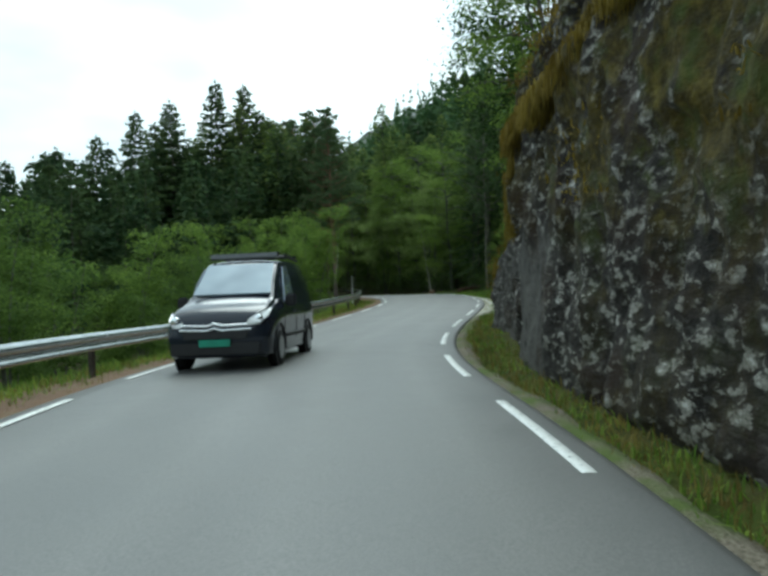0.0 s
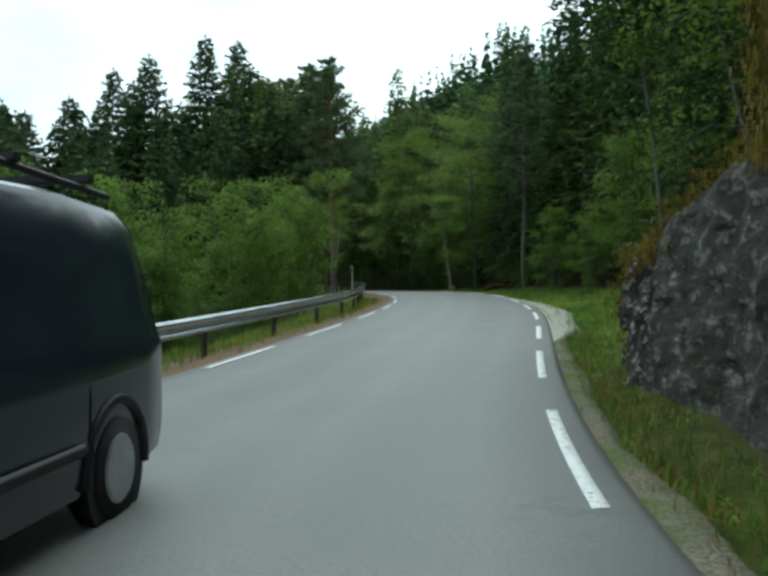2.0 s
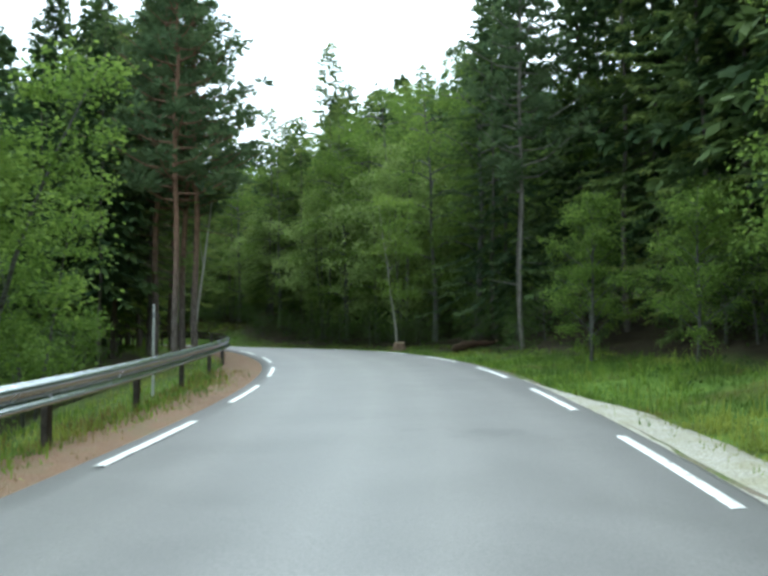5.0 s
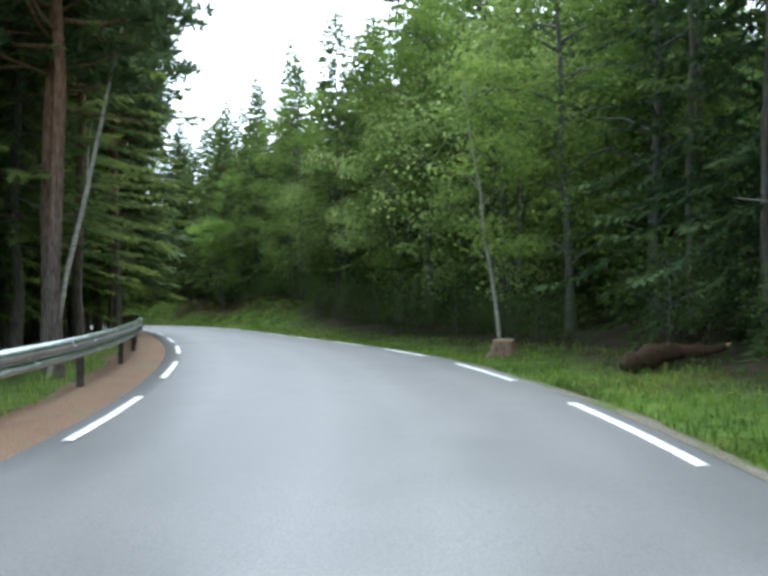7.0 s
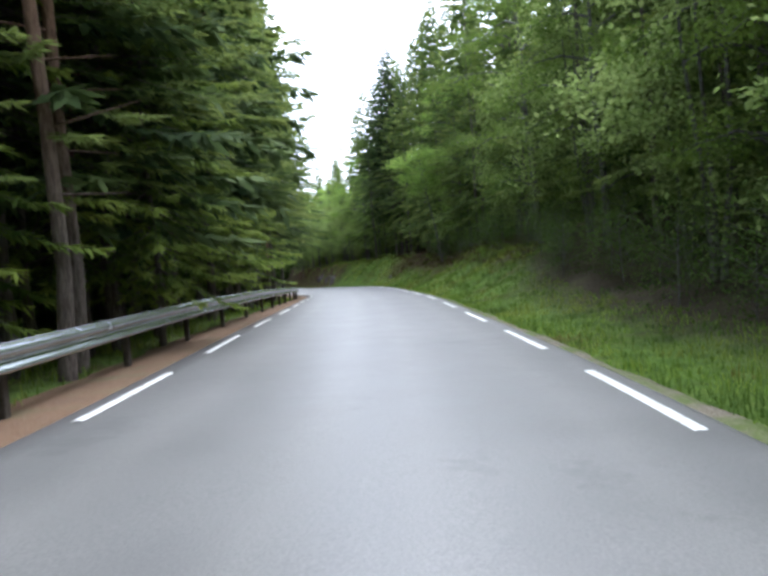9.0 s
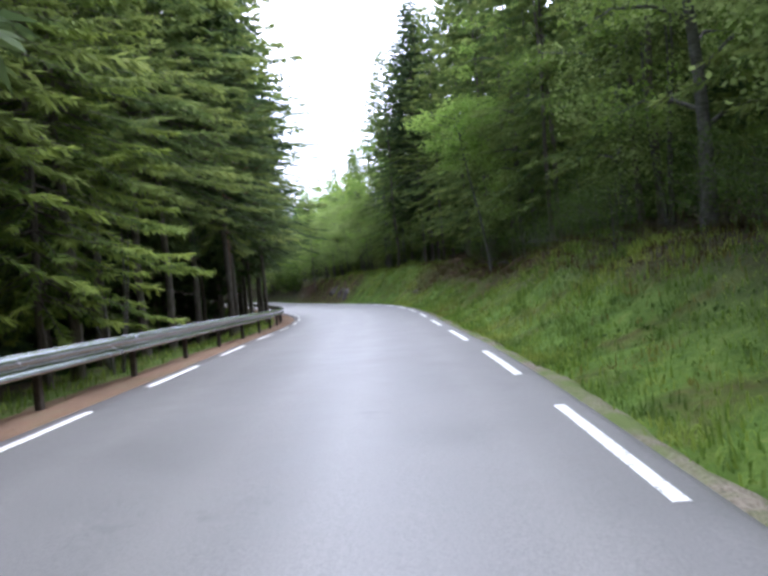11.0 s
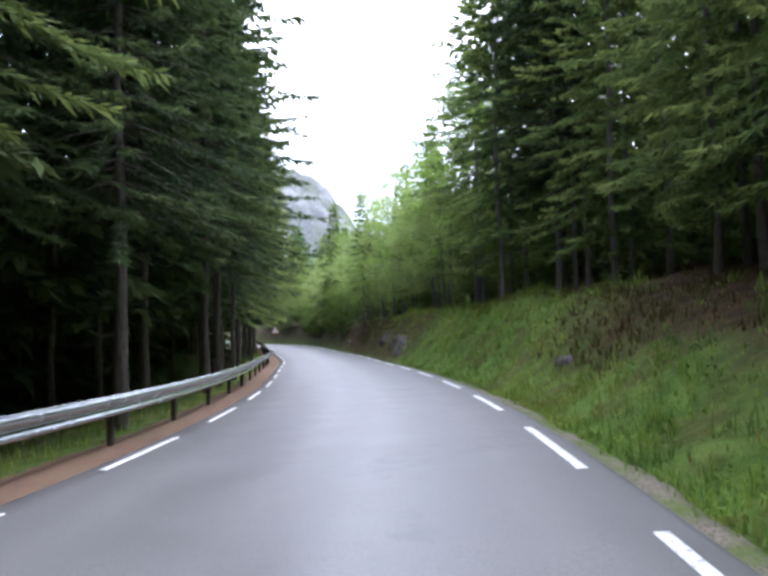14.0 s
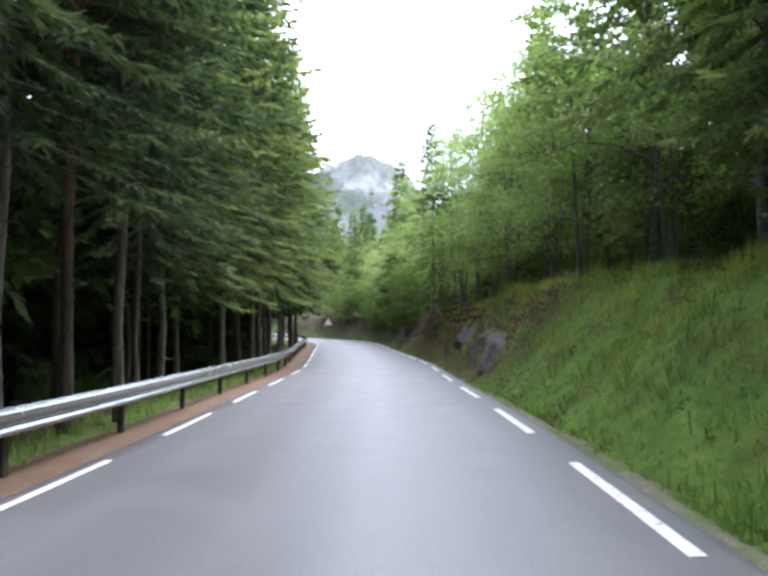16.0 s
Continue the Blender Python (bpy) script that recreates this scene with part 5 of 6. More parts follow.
tagged(weeds("bank_weeds", np.concatenate([verge_places(420, 92, 185, 2.6, 7.6, 71, 0.6), verge_places(420, 26, 92, 3.6, 6.8, 72, 0.6)]), SCRUB_G, 73, 0.07), "low green weeds and ferns among the grass", "weeds", kind="stuff")

# ---- boulders and outcrops on the right bank ----
def boulder(s, u, size, seed, label, material=None, z=0.0):
    bm = bmesh.new()
    bmesh.ops.create_icosphere(bm, subdivisions=4, radius=1)
    cuts = [(noise.random_unit_vector(), random.uniform(0.62, 0.95)) for _ in range(13)]
    for v in bm.verts:
        q = v.co + Vector((seed * 3.7, seed * 1.3, 0))
        d = 1 + 0.22 * noise.noise(q * 1.1)
        for n, h in cuts:
            if v.co.dot(n) * d > h:
                d = h / v.co.dot(n)
        d += 0.05 * noise.noise(q * 3.0) + 0.025 * noise.noise(q * 8.0)
        v.co = Vector((v.co.x * size[0], v.co.y * size[1], v.co.z * size[2])) * d
    ob = part("boulder", bm, material or ROCK)
    p = at_road(s, u)
    ob.matrix_basis = Matrix.Translation((p[0], p[1], ground_at(p[0], p[1]) + z)) @ Matrix.Rotation(float(np.interp(s, ST, HEAD)) + 0.3 * math.sin(seed * 1.7), 4, "Z")
    return tagged(ob, label, "rock", "rocks on the bank")


STONE = Mat("grey_outcrop", 0.85, 0, 0.3)
STONE.color(STONE.mix(STONE.ramp(STONE.noise(2.2, 6, 0.7), (0.45, (0.0,) * 3), (0.62, (0.8,) * 3)), STONE.ramp(STONE.noise(6, 6, 0.7), (0.35, (0.06, 0.052, 0.050)), (0.65, (0.155, 0.14, 0.142))), (0.075, 0.055, 0.025)))
STONE.bump(STONE.noise(7, 7, 0.75), 1.0, 0.06)
for k, (s, u, sz) in enumerate(((129.5, 3.7, (0.55, 0.7, 0.4)), (128.4, 4.4, (0.4, 0.5, 0.35)), (153.6, 3.0, (0.7, 1.7, 0.9)), (157.2, 3.1, (0.75, 2.1, 1.1)), (162, 3.15, (0.7, 1.5, 0.9)), (181, 2.95, (0.6, 1.5, 0.8)))):
    boulder(s, u, sz, k + 1, "grey lichened rock lying in the grassy bank" if k < 2 else "grey brown rock outcrop at the foot of the bank", STONE.m, (-0.20 - 0.80 * sz[2]) if k < 2 else (-0.12 - 0.75 * sz[2]))


def tree_stump(s, u):
    """A sawn stump with flaring roots, a split down its side and a pale cut."""
    stump = empty("stump", "weathered brown sawn stump beside the verge", "stump")
    k, rows = 28, [(-0.15, 0.50), (0.05, 0.44), (0.18, 0.35), (0.34, 0.31), (0.46, 0.30), (0.475, 0.285)]
    bm = bmesh.new()
    rings = []
    for z, r in rows:
        flare = max(0.0, 1 - z / 0.3)
        ring = []
        for a in np.arange(k) * 2 * math.pi / k:
            rr = r * (1 + 0.16 * flare * math.sin(5 * a + 1) + 0.05 * math.sin(3 * a + z * 4) - 0.16 * math.exp(-(((a - 3.9) / 0.16) ** 2)))
            ring.append(bm.verts.new((rr * math.cos(a), rr * math.sin(a), z + 0.03 * math.sin(a + 1) * (z > 0.3))))
        rings.append(ring)
    for p, q in zip(rings, rings[1:]):
        for n in range(k):
            bm.faces.new((p[n], p[(n + 1) % k], q[(n + 1) % k], q[n]))
    top = [v.co.copy() for v in rings[-1]]
    part("trunk", bm, bark("stump_bark", (0.10, 0.065, 0.042), (0.30, 0.21, 0.145), (0.20, 0.15, 0.10)), stump, "", True)
    bm = bmesh.new()
    bm.faces.new([bm.verts.new(c) for c in top])
    part("cut", bm, plain("sawn_wood", (0.36, 0.27, 0.17), 0.85, 0, 0.2, 0.4, 14), stump, "pale weathered sawn top")
    p = at_road(s, u)
    stump.matrix_basis = Matrix.Translation((p[0], p[1], ground_at(p[0], p[1]) - 0.02)) @ Matrix.Rotation(0.8, 4, "Z") @ Matrix.Scale(0.85, 4)


tree_stump(66.0, 3.55)

# roots hanging out of the earth bank
gr = np.random.default_rng(91)
root_sp = Soup()
for k in range(30):
    s = gr.uniform(157, 184)
    z0, u0 = gr.uniform(0.9, 2.4), gr.uniform(2.5, 3.3)
    p = at_road([s, s + gr.normal(0, 0.4), s + gr.normal(0, 0.6), s + gr.normal(0, 0.7)], [u0 + 0.3, u0 - 0.25, u0 - 0.35, u0 - 0.3], [z0, z0 - 0.05, z0 - 0.4, z0 - gr.uniform(0.6, 1.6)])
    root_sp.tube(p, [0.035, 0.03, 0.02, 0.008], 5)
tagged(put("bank_roots", root_sp.mesh("bank_roots", bark("root_bark", (0.03, 0.018, 0.011), (0.11, 0.06, 0.034), (0.07, 0.055, 0.04)), True)), "reddish brown roots hanging out of the earth bank", "roots", kind="stuff")

# ---- leaning dead birch by the pines ----
dead = empty("dead_birch", "pale leaning dead birch trunk without leaves", "tree", "roadside forest")
sp = Soup()
PALE_BARK = bark("pale_dead_bark", (0.22, 0.20, 0.16), (0.50, 0.47, 0.40), (0.36, 0.34, 0.29), (2, 2, 7))
sp.tube([(0, 0, -0.4), (0.12, 0.45, 1.6), (0.30, 1.0, 3.4), (0.52, 1.75, 6.0), (0.68, 2.2, 7.6)], [0.055, 0.05, 0.042, 0.03, 0.012], 7)
put("trunk", sp.mesh("dead_trunk", PALE_BARK, True), dead)
sp = Soup()
sp.tube([(0.30, 1.0, 3.4), (0.12, 1.5, 4.2), (0.08, 1.8, 4.9)], [0.02, 0.014, 0.006], 5)
put("branch", sp.mesh("dead_branch", PALE_BARK, True), dead)
p = at_road(63.3, -5.75)
dead.matrix_basis = Matrix.Translation((p[0], p[1], ground_at(p[0], p[1])))


# slender pale birch leaning over the stump
lean = empty("leaning_birch", "thin pale birch with bright layered leaves leaning behind a stump", "tree", "roadside forest")
q0 = at_road(66.6, 3.75)
side = np.array(at_road(66.6, 2.75))[:2] - np.array(q0)[:2]
def lean_at(d, z, along=0.0):
    return (side[0] * d - side[1] * along, side[1] * d + side[0] * along, z)
sp = Soup()
sp.tube([lean_at(0, -0.3), lean_at(0.10, 0.9), lean_at(0.24, 1.9), lean_at(0.42, 2.9), lean_at(0.50, 3.9), lean_at(0.74, 5.2), lean_at(0.9, 6.6)], [0.06, 0.052, 0.047, 0.04, 0.034, 0.025, 0.01], 7)
put("trunk", sp.mesh("lean_trunk", PALE_BARK, True), lean)
for z, d0, d1, along in ((2.9, 0.42, 0.85, 0.2), (3.5, 0.47, -0.15, -0.3), (3.9, 0.50, 1.0, -0.2), (4.6, 0.62, 0.1, 0.3)):
    sp = Soup()
    sp.tube([lean_at(d0, z), lean_at((d0 + d1) / 2, z + 0.35, along / 2), lean_at(d1, z + 0.55, along)], [0.016, 0.011, 0.004], 5)
    put("branch", sp.mesh("lean_branch", PALE_BARK, True), lean)
gl = np.random.default_rng(92)
crown = Soup()
cs = []
for k in range(46):
    z = gl.uniform(2.3, 6.9)
    reach = 1.75 * math.sin(math.pi * np.clip((z - 1.6) / 6.2, 0, 1)) ** 0.7
    d, along_way = gl.uniform(-1.0, 0.35) * reach, gl.uniform(-0.8, 0.8) * reach
    cs.append(lean_at(d + 0.1 * z, z, along_way))
c = np.repeat(np.array(cs), 60, 0) + gl.normal(0, 1, (46 * 60, 3)) * [0.30, 0.30, 0.09]
w = gl.normal(0, 1, c.shape) * [1, 1, 0.3] + [0, 0, -0.35]
crown.kites(c, w, gl.uniform(0.09, 0.17, len(c)), gl.uniform(0.028, 0.05, len(c)), np.stack([-w[:, 1], w[:, 0], np.zeros(len(c))], 1) + gl.normal(0, 0.35, c.shape))
crown.tip = [np.repeat(gl.uniform(0.0, 1.0, 46), 60)]
put("crown", crown.mesh("lean_crown", BIRCH_G), lean, "layered bright green leaves")
lean.matrix_basis = Matrix.Translation((q0[0], q0[1], ground_at(q0[0], q0[1])))

# fallen log in the shade beside the verge
log = empty("fallen_log", "reddish brown fallen log with a pale broken end", "log")
sp = Soup()
a, b = at_road(61.3, 3.75, 0.10), at_road(60.9, 5.35, 0.50)
pts = np.array([a + (b - a) * q + np.array([0.05 * math.sin(q * 9), 0.04 * math.sin(q * 13), 0.07 * math.sin(q * 5) - 0.03]) for q in np.linspace(0, 1, 13)])
sp.tube(pts, np.interp(np.linspace(0, 1, 13), [0, 0.08, 0.3, 1], [0.06, 0.17, 0.20, 0.05]) * (1 + 0.2 * np.sin(np.arange(13) * 2.3)), 9)
for q, dx, dz in ((4, 0.25, 0.25), (7, -0.2, 0.3), (9, 0.15, 0.28)):
    sp.tube([pts[q], pts[q] + np.array([dx, dx * 0.6, dz])], [0.03, 0.008], 5)
put("stem", sp.mesh("log_stem", bark("log_bark", (0.020, 0.012, 0.008), (0.085, 0.046, 0.028), (0.040, 0.042, 0.018)), True), log)
sp = Soup()
sp.tube([pts[-1], pts[-1] + (b - a) * 0.06 + np.array([0, 0, 0.03])], [0.045, 0.012], 8)
put("broken_end", sp.mesh("broken_end", plain("broken_wood", (0.45, 0.34, 0.18), 0.8)), log, "pale splintered end")

# pale dead branches lying on top of the bank
def dead_branch(s, u, length, turn, seed):
    g = np.random.default_rng(seed)
    branch = empty("fallen_branch", "pale crooked dead branch lying on the grassy bank", "branch", "dead branches on the bank")
    pts = np.array([(length * t, 0.12 * length * math.sin(t * 5 + seed), 0.08 + 0.08 * length * math.sin(t * 3.0) * t) for t in np.linspace(0, 1, 8)])
    sp = Soup()
    sp.tube(pts, np.linspace(0.04, 0.010, 8), 6)
    put("limb", sp.mesh("dead_limb", BARK_BIRCH, True), branch)
    for k in (3, 5):
        sp = Soup()
        tip = pts[k] + np.array([g.uniform(0.1, 0.4), g.uniform(-0.5, 0.5), g.uniform(-0.05, 0.2)]) * length * 0.45
        sp.tube([pts[k], (pts[k] + tip) / 2 + g.normal(0, 0.03, 3), tip], [0.018, 0.012, 0.005], 5)
        put("twig", sp.mesh("dead_twig", BARK_BIRCH, True), branch)
    p = at_road(s, u)
    branch.matrix_basis = Matrix.Translation((p[0], p[1], ground_at(p[0], p[1]))) @ Matrix.Rotation(float(np.interp(s, ST, HEAD)) + turn, 4, "Z")


for s, u, length, turn, seed in ((117.0, 6.2, 2.4, 1.75, 1), (114.8, 5.7, 0.9, 0.6, 2), (121.5, 6.0, 1.7, 1.3, 3), (109.0, 6.4, 1.8, 2.2, 4), (133.0, 5.8, 1.4, 1.0, 5)):
    dead_branch(s, u, length, turn, seed)

# bare many-stemmed bush behind the guardrail
stems = empty("bare_bush", "thin grey bare stems growing behind the guardrail", "bush", "roadside forest")
gb = np.random.default_rng(81)
for k in range(5):
    a = k * 1.3
    sp = Soup()
    q = [(0.1 * math.cos(a) + t * 0.75 * math.cos(a) * (0.4 + 0.2 * k), 0.1 * math.sin(a) + t * 0.6 * math.sin(a), -0.3 + 3.4 * t) for t in (0, 0.3, 0.65, 1.0)]
    sp.tube(np.array(q) + gb.normal(0, 0.05, (4, 3)), [0.038, 0.03, 0.022, 0.008], 6)
    put("stem", sp.mesh("bare_stem", BARK_BIRCH, True), stems)
p = at_road(99.5, -5.7)
stems.matrix_basis = Matrix.Translation((p[0], p[1], ground_at(p[0], p[1])))


# ---- warning sign at the far bend ----
def warning_sign(x, y, heading):
    sign = empty("road_sign", "white triangular warning sign on a grey post", "road sign")
    sp = Soup()
    sp.tube([(0, 0.03, -0.5), (0, 0.03, 2.4)], [0.035, 0.035], 8)
    put("post", sp.mesh("sign_post", STEEL, True), sign)
    for name, r, y0, mat in (("border", 0.62, 0.0, plain("sign_red", (0.45, 0.03, 0.03), 0.4)), ("panel", 0.48, -0.012, plain("sign_white", (0.85, 0.85, 0.83), 0.4, vary=0.05))):
        bm = bmesh.new()
        bmesh.ops.create_cone(bm, cap_ends=True, segments=3, radius1=r, radius2=r, depth=0.012)
        bmesh.ops.rotate(bm, verts=bm.verts, matrix=Matrix.Rotation(radians(90), 3, "X"))
        best = max(bm.verts, key=lambda v: v.co.z)
        ang = math.atan2(best.co.x, best.co.z)
        bmesh.ops.rotate(bm, verts=bm.verts, matrix=Matrix.Rotation(-ang, 3, "Y"))
        bmesh.ops.translate(bm, verts=bm.verts, vec=(0, y0, 2.0))
        part(name, bm, mat, sign)
    sign.matrix_basis = Matrix.Translation((x, y, ground_at(x, y))) @ Matrix.Rotation(heading, 4, "Z")


warning_sign(-66.5, 187.5, radians(36))


# ---- oncoming van ----
def van():
    """A dark small van seen from the front: length along +y (front towards -y), 1.81 wide, 1.85 high."""
    NAVY = plain("navy_paint", (0.018, 0.023, 0.036), 0.16, 0.0, 0.35, 0.2, 2)
    NAVY.node_tree.nodes["Principled BSDF"].inputs["Coat Weight"].default_value = 0.3
    BLACK = plain("black_plastic", (0.012, 0.012, 0.013), 0.55)
    CHROME = plain("satin_chrome", (0.75, 0.77, 0.78), 0.22, 0.95, 0.5, 0.05)
    LAMP = plain("headlamp", (0.78, 0.79, 0.78), 0.12, 0.3, 0.7, 0.15, 20)
    RUBBER = plain("tyre_rubber", (0.018, 0.018, 0.018), 0.85)
    ALLOY = plain("wheel_alloy", (0.45, 0.46, 0.47), 0.35, 0.8)
    GLASS = Mat("van_glass", 0.05, 0.0, 0.9)
    # uneven pale blue base paints the reflected sky into the glass
    GLASS.color(GLASS.ramp(GLASS.noise(0.9, 2), (0.35, (0.17, 0.22, 0.27)), (0.65, (0.34, 0.42, 0.48))))
    GLASS.b.inputs["Coat Weight"].default_value = 1.0
    GLASS.b.inputs["IOR"].default_value = 1.8
    v = empty("van", "dark navy small van with roof bars on the road", "van")
    # stations along the length: y, half width at the sill, belt and top, and the heights of bottom, belt and top
    rows = [(0.00, 0.60, 0.66, 0.60, 0.34, 0.60, 0.72), (0.05, 0.76, 0.80, 0.72, 0.24, 0.64, 0.82), (0.16, 0.85, 0.87, 0.78, 0.21, 0.72, 0.93),
            (0.34, 0.88, 0.89, 0.80, 0.20, 0.82, 1.00), (0.70, 0.89, 0.90, 0.80, 0.20, 0.93, 1.09), (1.02, 0.89, 0.905, 0.79, 0.20, 1.00, 1.155),
            (1.10, 0.89, 0.905, 0.775, 0.20, 1.01, 1.20), (1.45, 0.89, 0.905, 0.735, 0.20, 1.03, 1.49), (1.78, 0.89, 0.905, 0.705, 0.20, 1.04, 1.74),
            (1.98, 0.89, 0.905, 0.70, 0.20, 1.04, 1.82), (3.30, 0.89, 0.905, 0.705, 0.20, 1.04, 1.86),
            (4.00, 0.89, 0.900, 0.70, 0.22, 1.04, 1.83), (4.26, 0.88, 0.885, 0.68, 0.26, 1.04, 1.76), (4.36, 0.85, 0.850, 0.64, 0.34, 1.02, 1.60)]
    sec = []
    for y, lo, be, to, zb, zm, zt in rows:
        half = [(0.0, zb), (lo - 0.10, zb), (lo - 0.02, zb + 0.05), (lo, zb + 0.16), (be, zm - 0.30 * (zm - zb)), (be, zm - 0.05), (be - 0.025, zm),
                (be * 0.5 + to * 0.5 - 0.01, zm + (zt - zm) * 0.5), (to, zt - 0.09), (to - 0.035, zt - 0.035), (to - 0.11, zt - 0.008), (to * 0.5, zt + 0.012), (0.0, zt + 0.02)]
        ring = half + [(-x, z) for x, z in half[-2:0:-1]]
        sec.append([(x, y, z) for x, z in ring])
    sec = np.array(sec)
    n, k = sec.shape[:2]
    bm = bmesh.new()
    vs = [[bm.verts.new(p) for p in ring] for ring in sec]
    for i in range(n - 1):
        for j in range(k):
            bm.faces.new((vs[i][j], vs[i][(j + 1) % k], vs[i + 1][(j + 1) % k], vs[i + 1][j]))
    bm.faces.new(vs[0])
    bm.faces.new(vs[-1][::-1])
    bmesh.ops.recalc_face_normals(bm, faces=bm.faces)
    body = part("body", bm, NAVY, v, "dark navy painted bodywork", True)
    body.data.set_sharp_from_angle(angle=radians(32))

    def ribbon(name, pts, radius, material, label=""):
        sp = Soup()
        sp.tube(pts, [radius] * len(pts), 5)
        return put(name, sp.mesh(name, material, True), v, label)

    for sgn in (-1, 1):
        for y in (0.85, 3.55):
            arch = [(sgn * 0.885, y + 0.385 * math.cos(a), 0.315 + 0.385 * math.sin(a)) for a in np.linspace(-0.1, math.pi + 0.1, 15)]
            ribbon("wheel_arch", arch, 0.04, BLACK)
            disc = bmesh.new()
            bmesh.ops.create_cone(disc, cap_ends=True, segments=28, radius1=0.375, radius2=0.375, depth=0.03)
            bmesh.ops.rotate(disc, verts=disc.verts, matrix=Matrix.Rotation(radians(90), 3, "Y"))
            bmesh.ops.translate(disc, verts=disc.verts, vec=(sgn * 0.878, y, 0.315))
            part("wheel_housing", disc, BLACK, v)
        ribbon("side_moulding", [(sgn * 0.905, 1.30, 0.50), (sgn * 0.91, 2.2, 0.50), (sgn * 0.905, 3.1, 0.50)], 0.035, BLACK)
        for y0, y1 in ((1.25, 1.22), (2.32, 2.36), (3.20, 3.16)):
            ribbon("door_seam", [(sgn * 0.893, y0, 0.42), (sgn * 0.906, y0, 0.75), (sgn * 0.885, y1, 1.04)], 0.006, BLACK)
        ribbon("door_handle", [(sgn * 0.915, 2.05, 0.90), (sgn * 0.93, 2.13, 0.905), (sgn * 0.915, 2.21, 0.90)], 0.014, BLACK)

    def plate(name, pts, thick, material, parent, label="", bevel=0.01):
        """A shaped panel: a polygon with thickness along its normal."""
        b = bmesh.new()
        face = b.faces.new([b.verts.new(p) for p in pts])
        b.normal_update()
        out = face.normal * thick
        r = bmesh.ops.extrude_face_region(b, geom=[face])
        bmesh.ops.translate(b, verts=[e for e in r["geom"] if isinstance(e, bmesh.types.BMVert)], vec=out)
        bmesh.ops.recalc_face_normals(b, faces=b.faces)
        if bevel:
            bmesh.ops.bevel(b, geom=b.edges[:], offset=bevel, segments=2, affect="EDGES")
        return part(name, b, material, parent, label)

    ws = [(-0.70, 1.10, 1.185), (0.70, 1.10, 1.185), (0.625, 1.80, 1.725), (-0.625, 1.80, 1.725)]
    plate("windscreen", [(x, y - 0.03, z + 0.02) for x, y, z in ws], 0.03, GLASS.m, v, "sloping glass windscreen coloured pale blue like the sky's reflection", 0.012)
    for sgn in (-1, 1):
        plate("side_window", [(sgn * x, y, z) for x, y, z in [(0.872, 1.42, 1.07), (0.872, 2.28, 1.07), (0.735, 2.28, 1.72), (0.735, 1.92, 1.70), (0.80, 1.62, 1.42)]], 0.02 * -sgn * -1, GLASS.m, v, "", 0.005)
        lamp = plate("headlight", [(sgn * x, y, z) for x, y, z in [(0.50, -0.015, 0.70), (0.74, 0.02, 0.72), (0.86, 0.17, 0.84), (0.86, 0.40, 0.96), (0.74, 0.22, 0.93), (0.56, 0.02, 0.80)]], 0.05, LAMP, v, "swept clear glass headlight", 0.015)
        b = bmesh.new()
        bmesh.ops.create_uvsphere(b, u_segments=14, v_segments=8, radius=0.09)
        bmesh.ops.scale(b, verts=b.verts, vec=(1, 0.5, 0.8))
        bmesh.ops.translate(b, verts=b.verts, vec=(sgn * 0.70, 0.08, 0.815))
        part("bulb_lens", b, CHROME, lamp, "bright round lamp reflector", True)
        mir = bmesh.new()
        bmesh.ops.create_cube(mir, size=1)
        bmesh.ops.scale(mir, verts=mir.verts, vec=(0.20, 0.12, 0.22))
        bmesh.ops.bevel(mir, geom=mir.edges[:], offset=0.035, segments=3, affect="EDGES")
        bmesh.ops.translate(mir, verts=mir.verts, vec=(sgn * 1.0, 1.38, 1.10))
        part("wing_mirror", mir, BLACK, v)
        bar = Soup()
        bar.tube([(sgn * 0.62, 2.0, 1.87), (sgn * 0.63, 2.6, 1.93), (sgn * 0.63, 4.0, 1.89)], [0.022, 0.022, 0.022], 8)
        put("roof_rail", bar.mesh("roof_rail", BLACK, True), v)
        for y in (0.85, 3.55):
            w = empty("wheel", "", "")
            w.parent = v
            t = bmesh.new()
            bmesh.ops.create_cone(t, cap_ends=True, segments=28, radius1=0.315, radius2=0.315, depth=0.20)
            bmesh.ops.bevel(t, geom=[e for e in t.edges if e.is_boundary or len(e.link_faces) == 2 and e.calc_face_angle() > 1], offset=0.03, segments=3, affect="EDGES")
            bmesh.ops.rotate(t, verts=t.verts, matrix=Matrix.Rotation(radians(90), 3, "Y"))
            bmesh.ops.translate(t, verts=t.verts, vec=(sgn * 0.81, y, 0.315))
            part("tyre", t, RUBBER, w, "", True)
            t = bmesh.new()
            bmesh.ops.create_cone(t, cap_ends=True, segments=20, radius1=0.205, radius2=0.18, depth=0.02)
            bmesh.ops.rotate(t, verts=t.verts, matrix=Matrix.Rotation(radians(90 * sgn), 3, "Y"))
            bmesh.ops.translate(t, verts=t.verts, vec=(sgn * 0.912, y, 0.315))
            part("rim", t, ALLOY, w)
    for y in (2.1, 2.9, 3.7):
        bar = bmesh.new()
        bmesh.ops.create_cube(bar, size=1)
        bmesh.ops.scale(bar, verts=bar.verts, vec=(1.36, 0.07, 0.05))
        bmesh.ops.bevel(bar, geom=bar.edges[:], offset=0.012, segments=2, affect="EDGES")
        bmesh.ops.translate(bar, verts=bar.verts, vec=(0, y, 1.955))
        part("cross_bar", bar, BLACK, v, "dark roof rack bar")
    fair = bmesh.new()
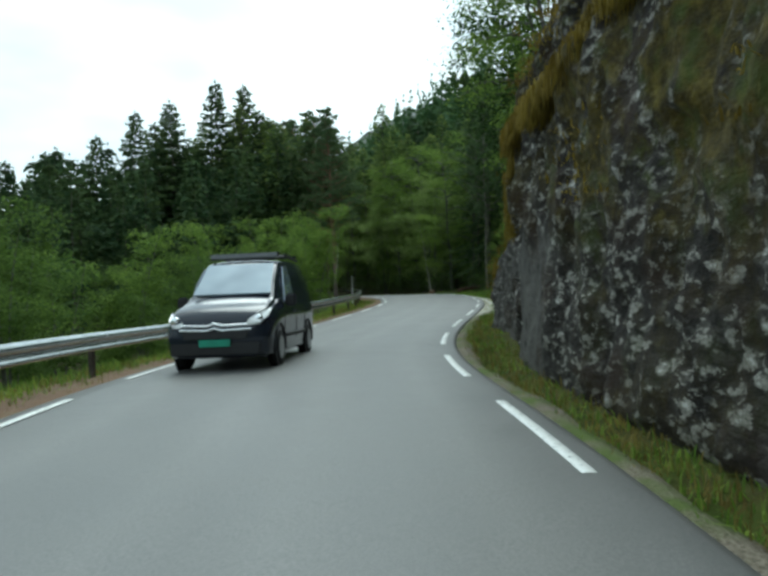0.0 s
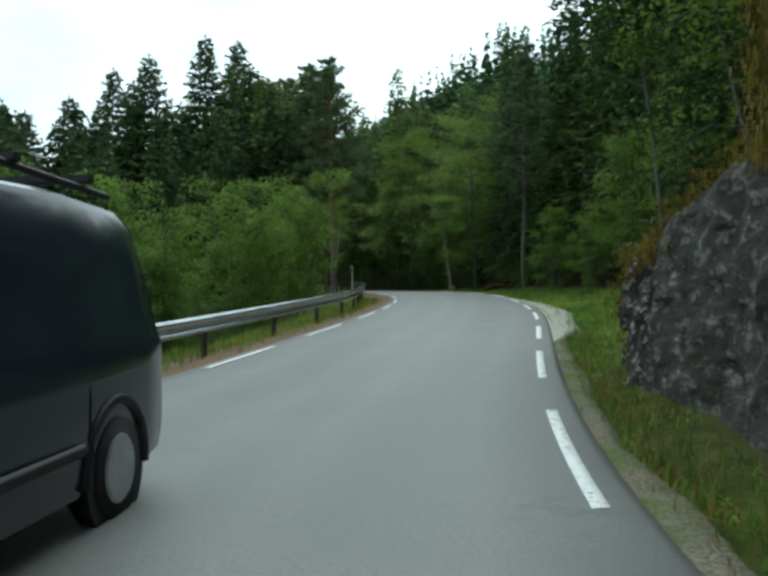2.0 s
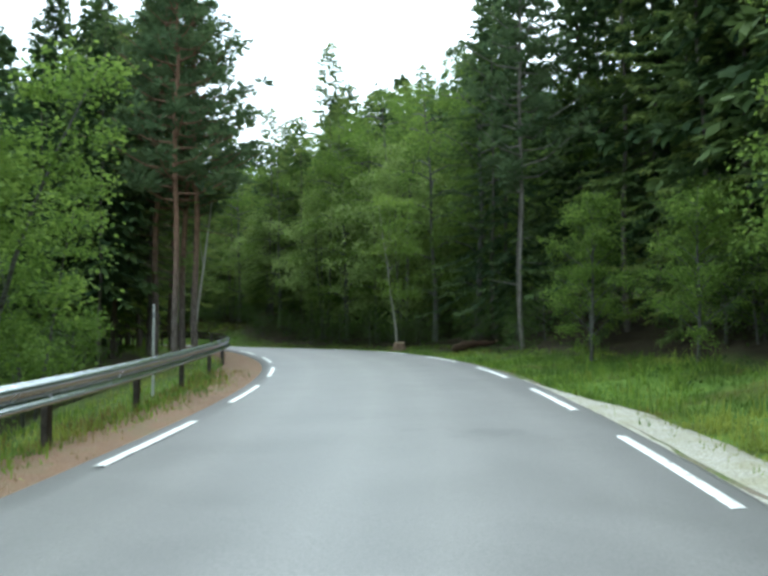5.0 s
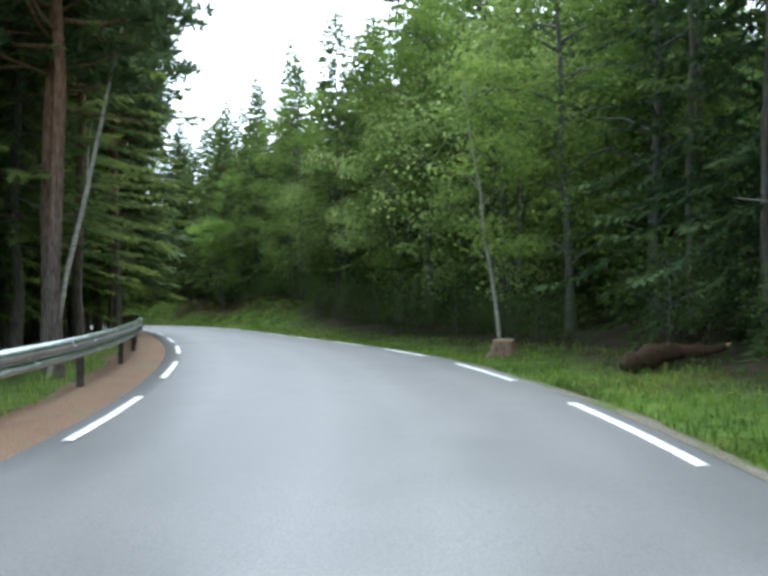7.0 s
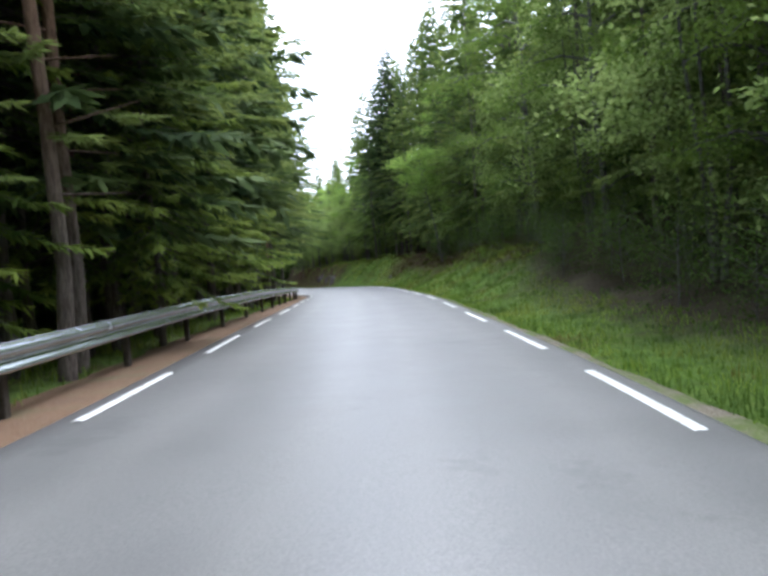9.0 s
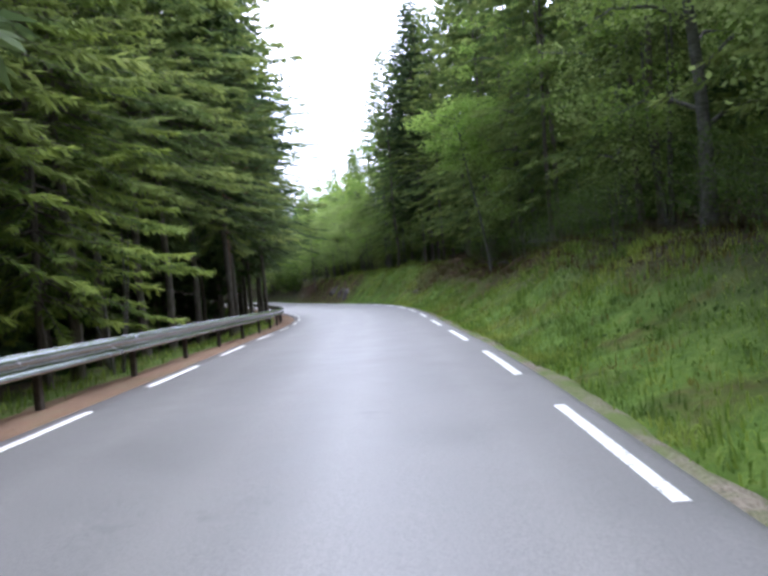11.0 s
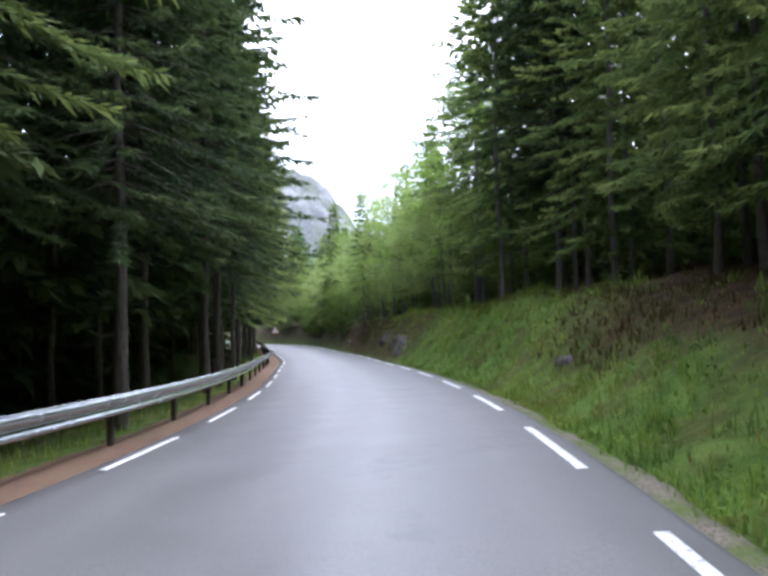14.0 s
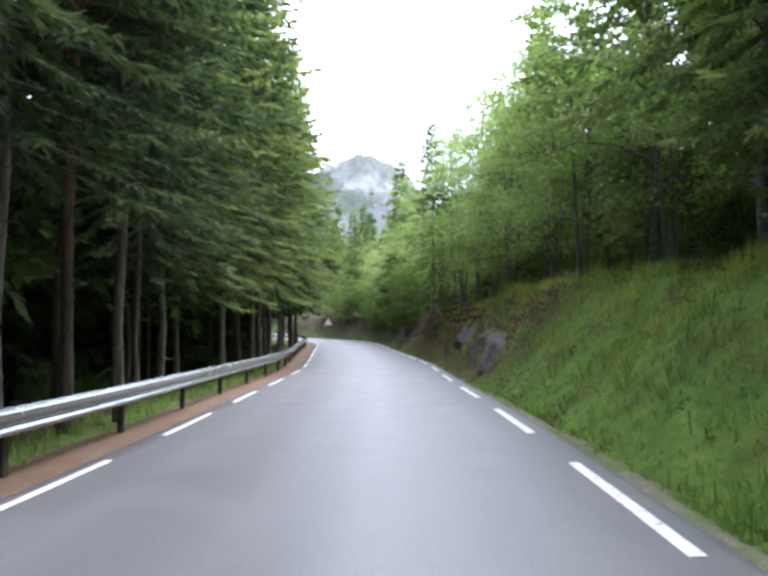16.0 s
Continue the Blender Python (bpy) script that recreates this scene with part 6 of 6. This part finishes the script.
    bmesh.ops.create_cube(fair, size=1)
    bmesh.ops.scale(fair, verts=fair.verts, vec=(1.28, 0.05, 0.12))
    bmesh.ops.rotate(fair, verts=fair.verts, matrix=Matrix.Rotation(radians(-35), 3, "X"))
    bmesh.ops.translate(fair, verts=fair.verts, vec=(0, 2.0, 1.915))
    bmesh.ops.bevel(fair, geom=fair.edges[:], offset=0.012, segments=2, affect="EDGES")
    part("rack_fairing", fair, plain("grey_fairing", (0.10, 0.105, 0.11), 0.5), v, "grey wind deflector of the roof rack")
    for z, hw in ((0.725, 0.56), (0.655, 0.60)):
        bar = Soup()
        bar.tube([(-hw, -0.01, z + 0.01), (-0.12, -0.05, z - 0.005), (0.0, -0.055, z + 0.035), (0.12, -0.05, z - 0.005), (hw, -0.01, z + 0.01)], [0.022, 0.024, 0.024, 0.024, 0.022], 8)
        put("chrome_bar", bar.mesh("chrome_bar", CHROME, True), v, "bright chrome grille bar")
    plate("grille", [(-0.52, -0.035, 0.52), (0.52, -0.035, 0.52), (0.56, -0.02, 0.64), (-0.56, -0.02, 0.64)], 0.02, BLACK, v, "black lower grille", 0.005)
    plate("number_plate", [(-0.26, -0.075, 0.40), (0.26, -0.075, 0.40), (0.26, -0.07, 0.51), (-0.26, -0.07, 0.51)], 0.012, plain("plate_green", (0.04, 0.30, 0.19), 0.5), v, "plain green registration plate", 0.003)
    plate("bumper", [(-0.74, -0.01, 0.27), (0.74, -0.01, 0.27), (0.76, 0.0, 0.46), (-0.76, 0.0, 0.46)], 0.05, BLACK, v, "dark lower bumper", 0.02)
    for sgn in (-1, 1):
        wip = Soup()
        wip.tube([(sgn * 0.25 - 0.3, 1.10, 1.135), (sgn * 0.25, 1.16, 1.185), (sgn * 0.25 + 0.32, 1.14, 1.17)], [0.012, 0.012, 0.008], 5)
        put("wiper", wip.mesh("wiper", BLACK), v)
    return v


veh = van()
p = at_road(12.7, -2.35, 0.012)
veh.matrix_basis = Matrix.Translation(p) @ Matrix.Rotation(float(np.interp(12.7, ST, HEAD)) - radians(4.9), 4, "Z") @ Matrix.Diagonal((1, 1, 1.05, 1))
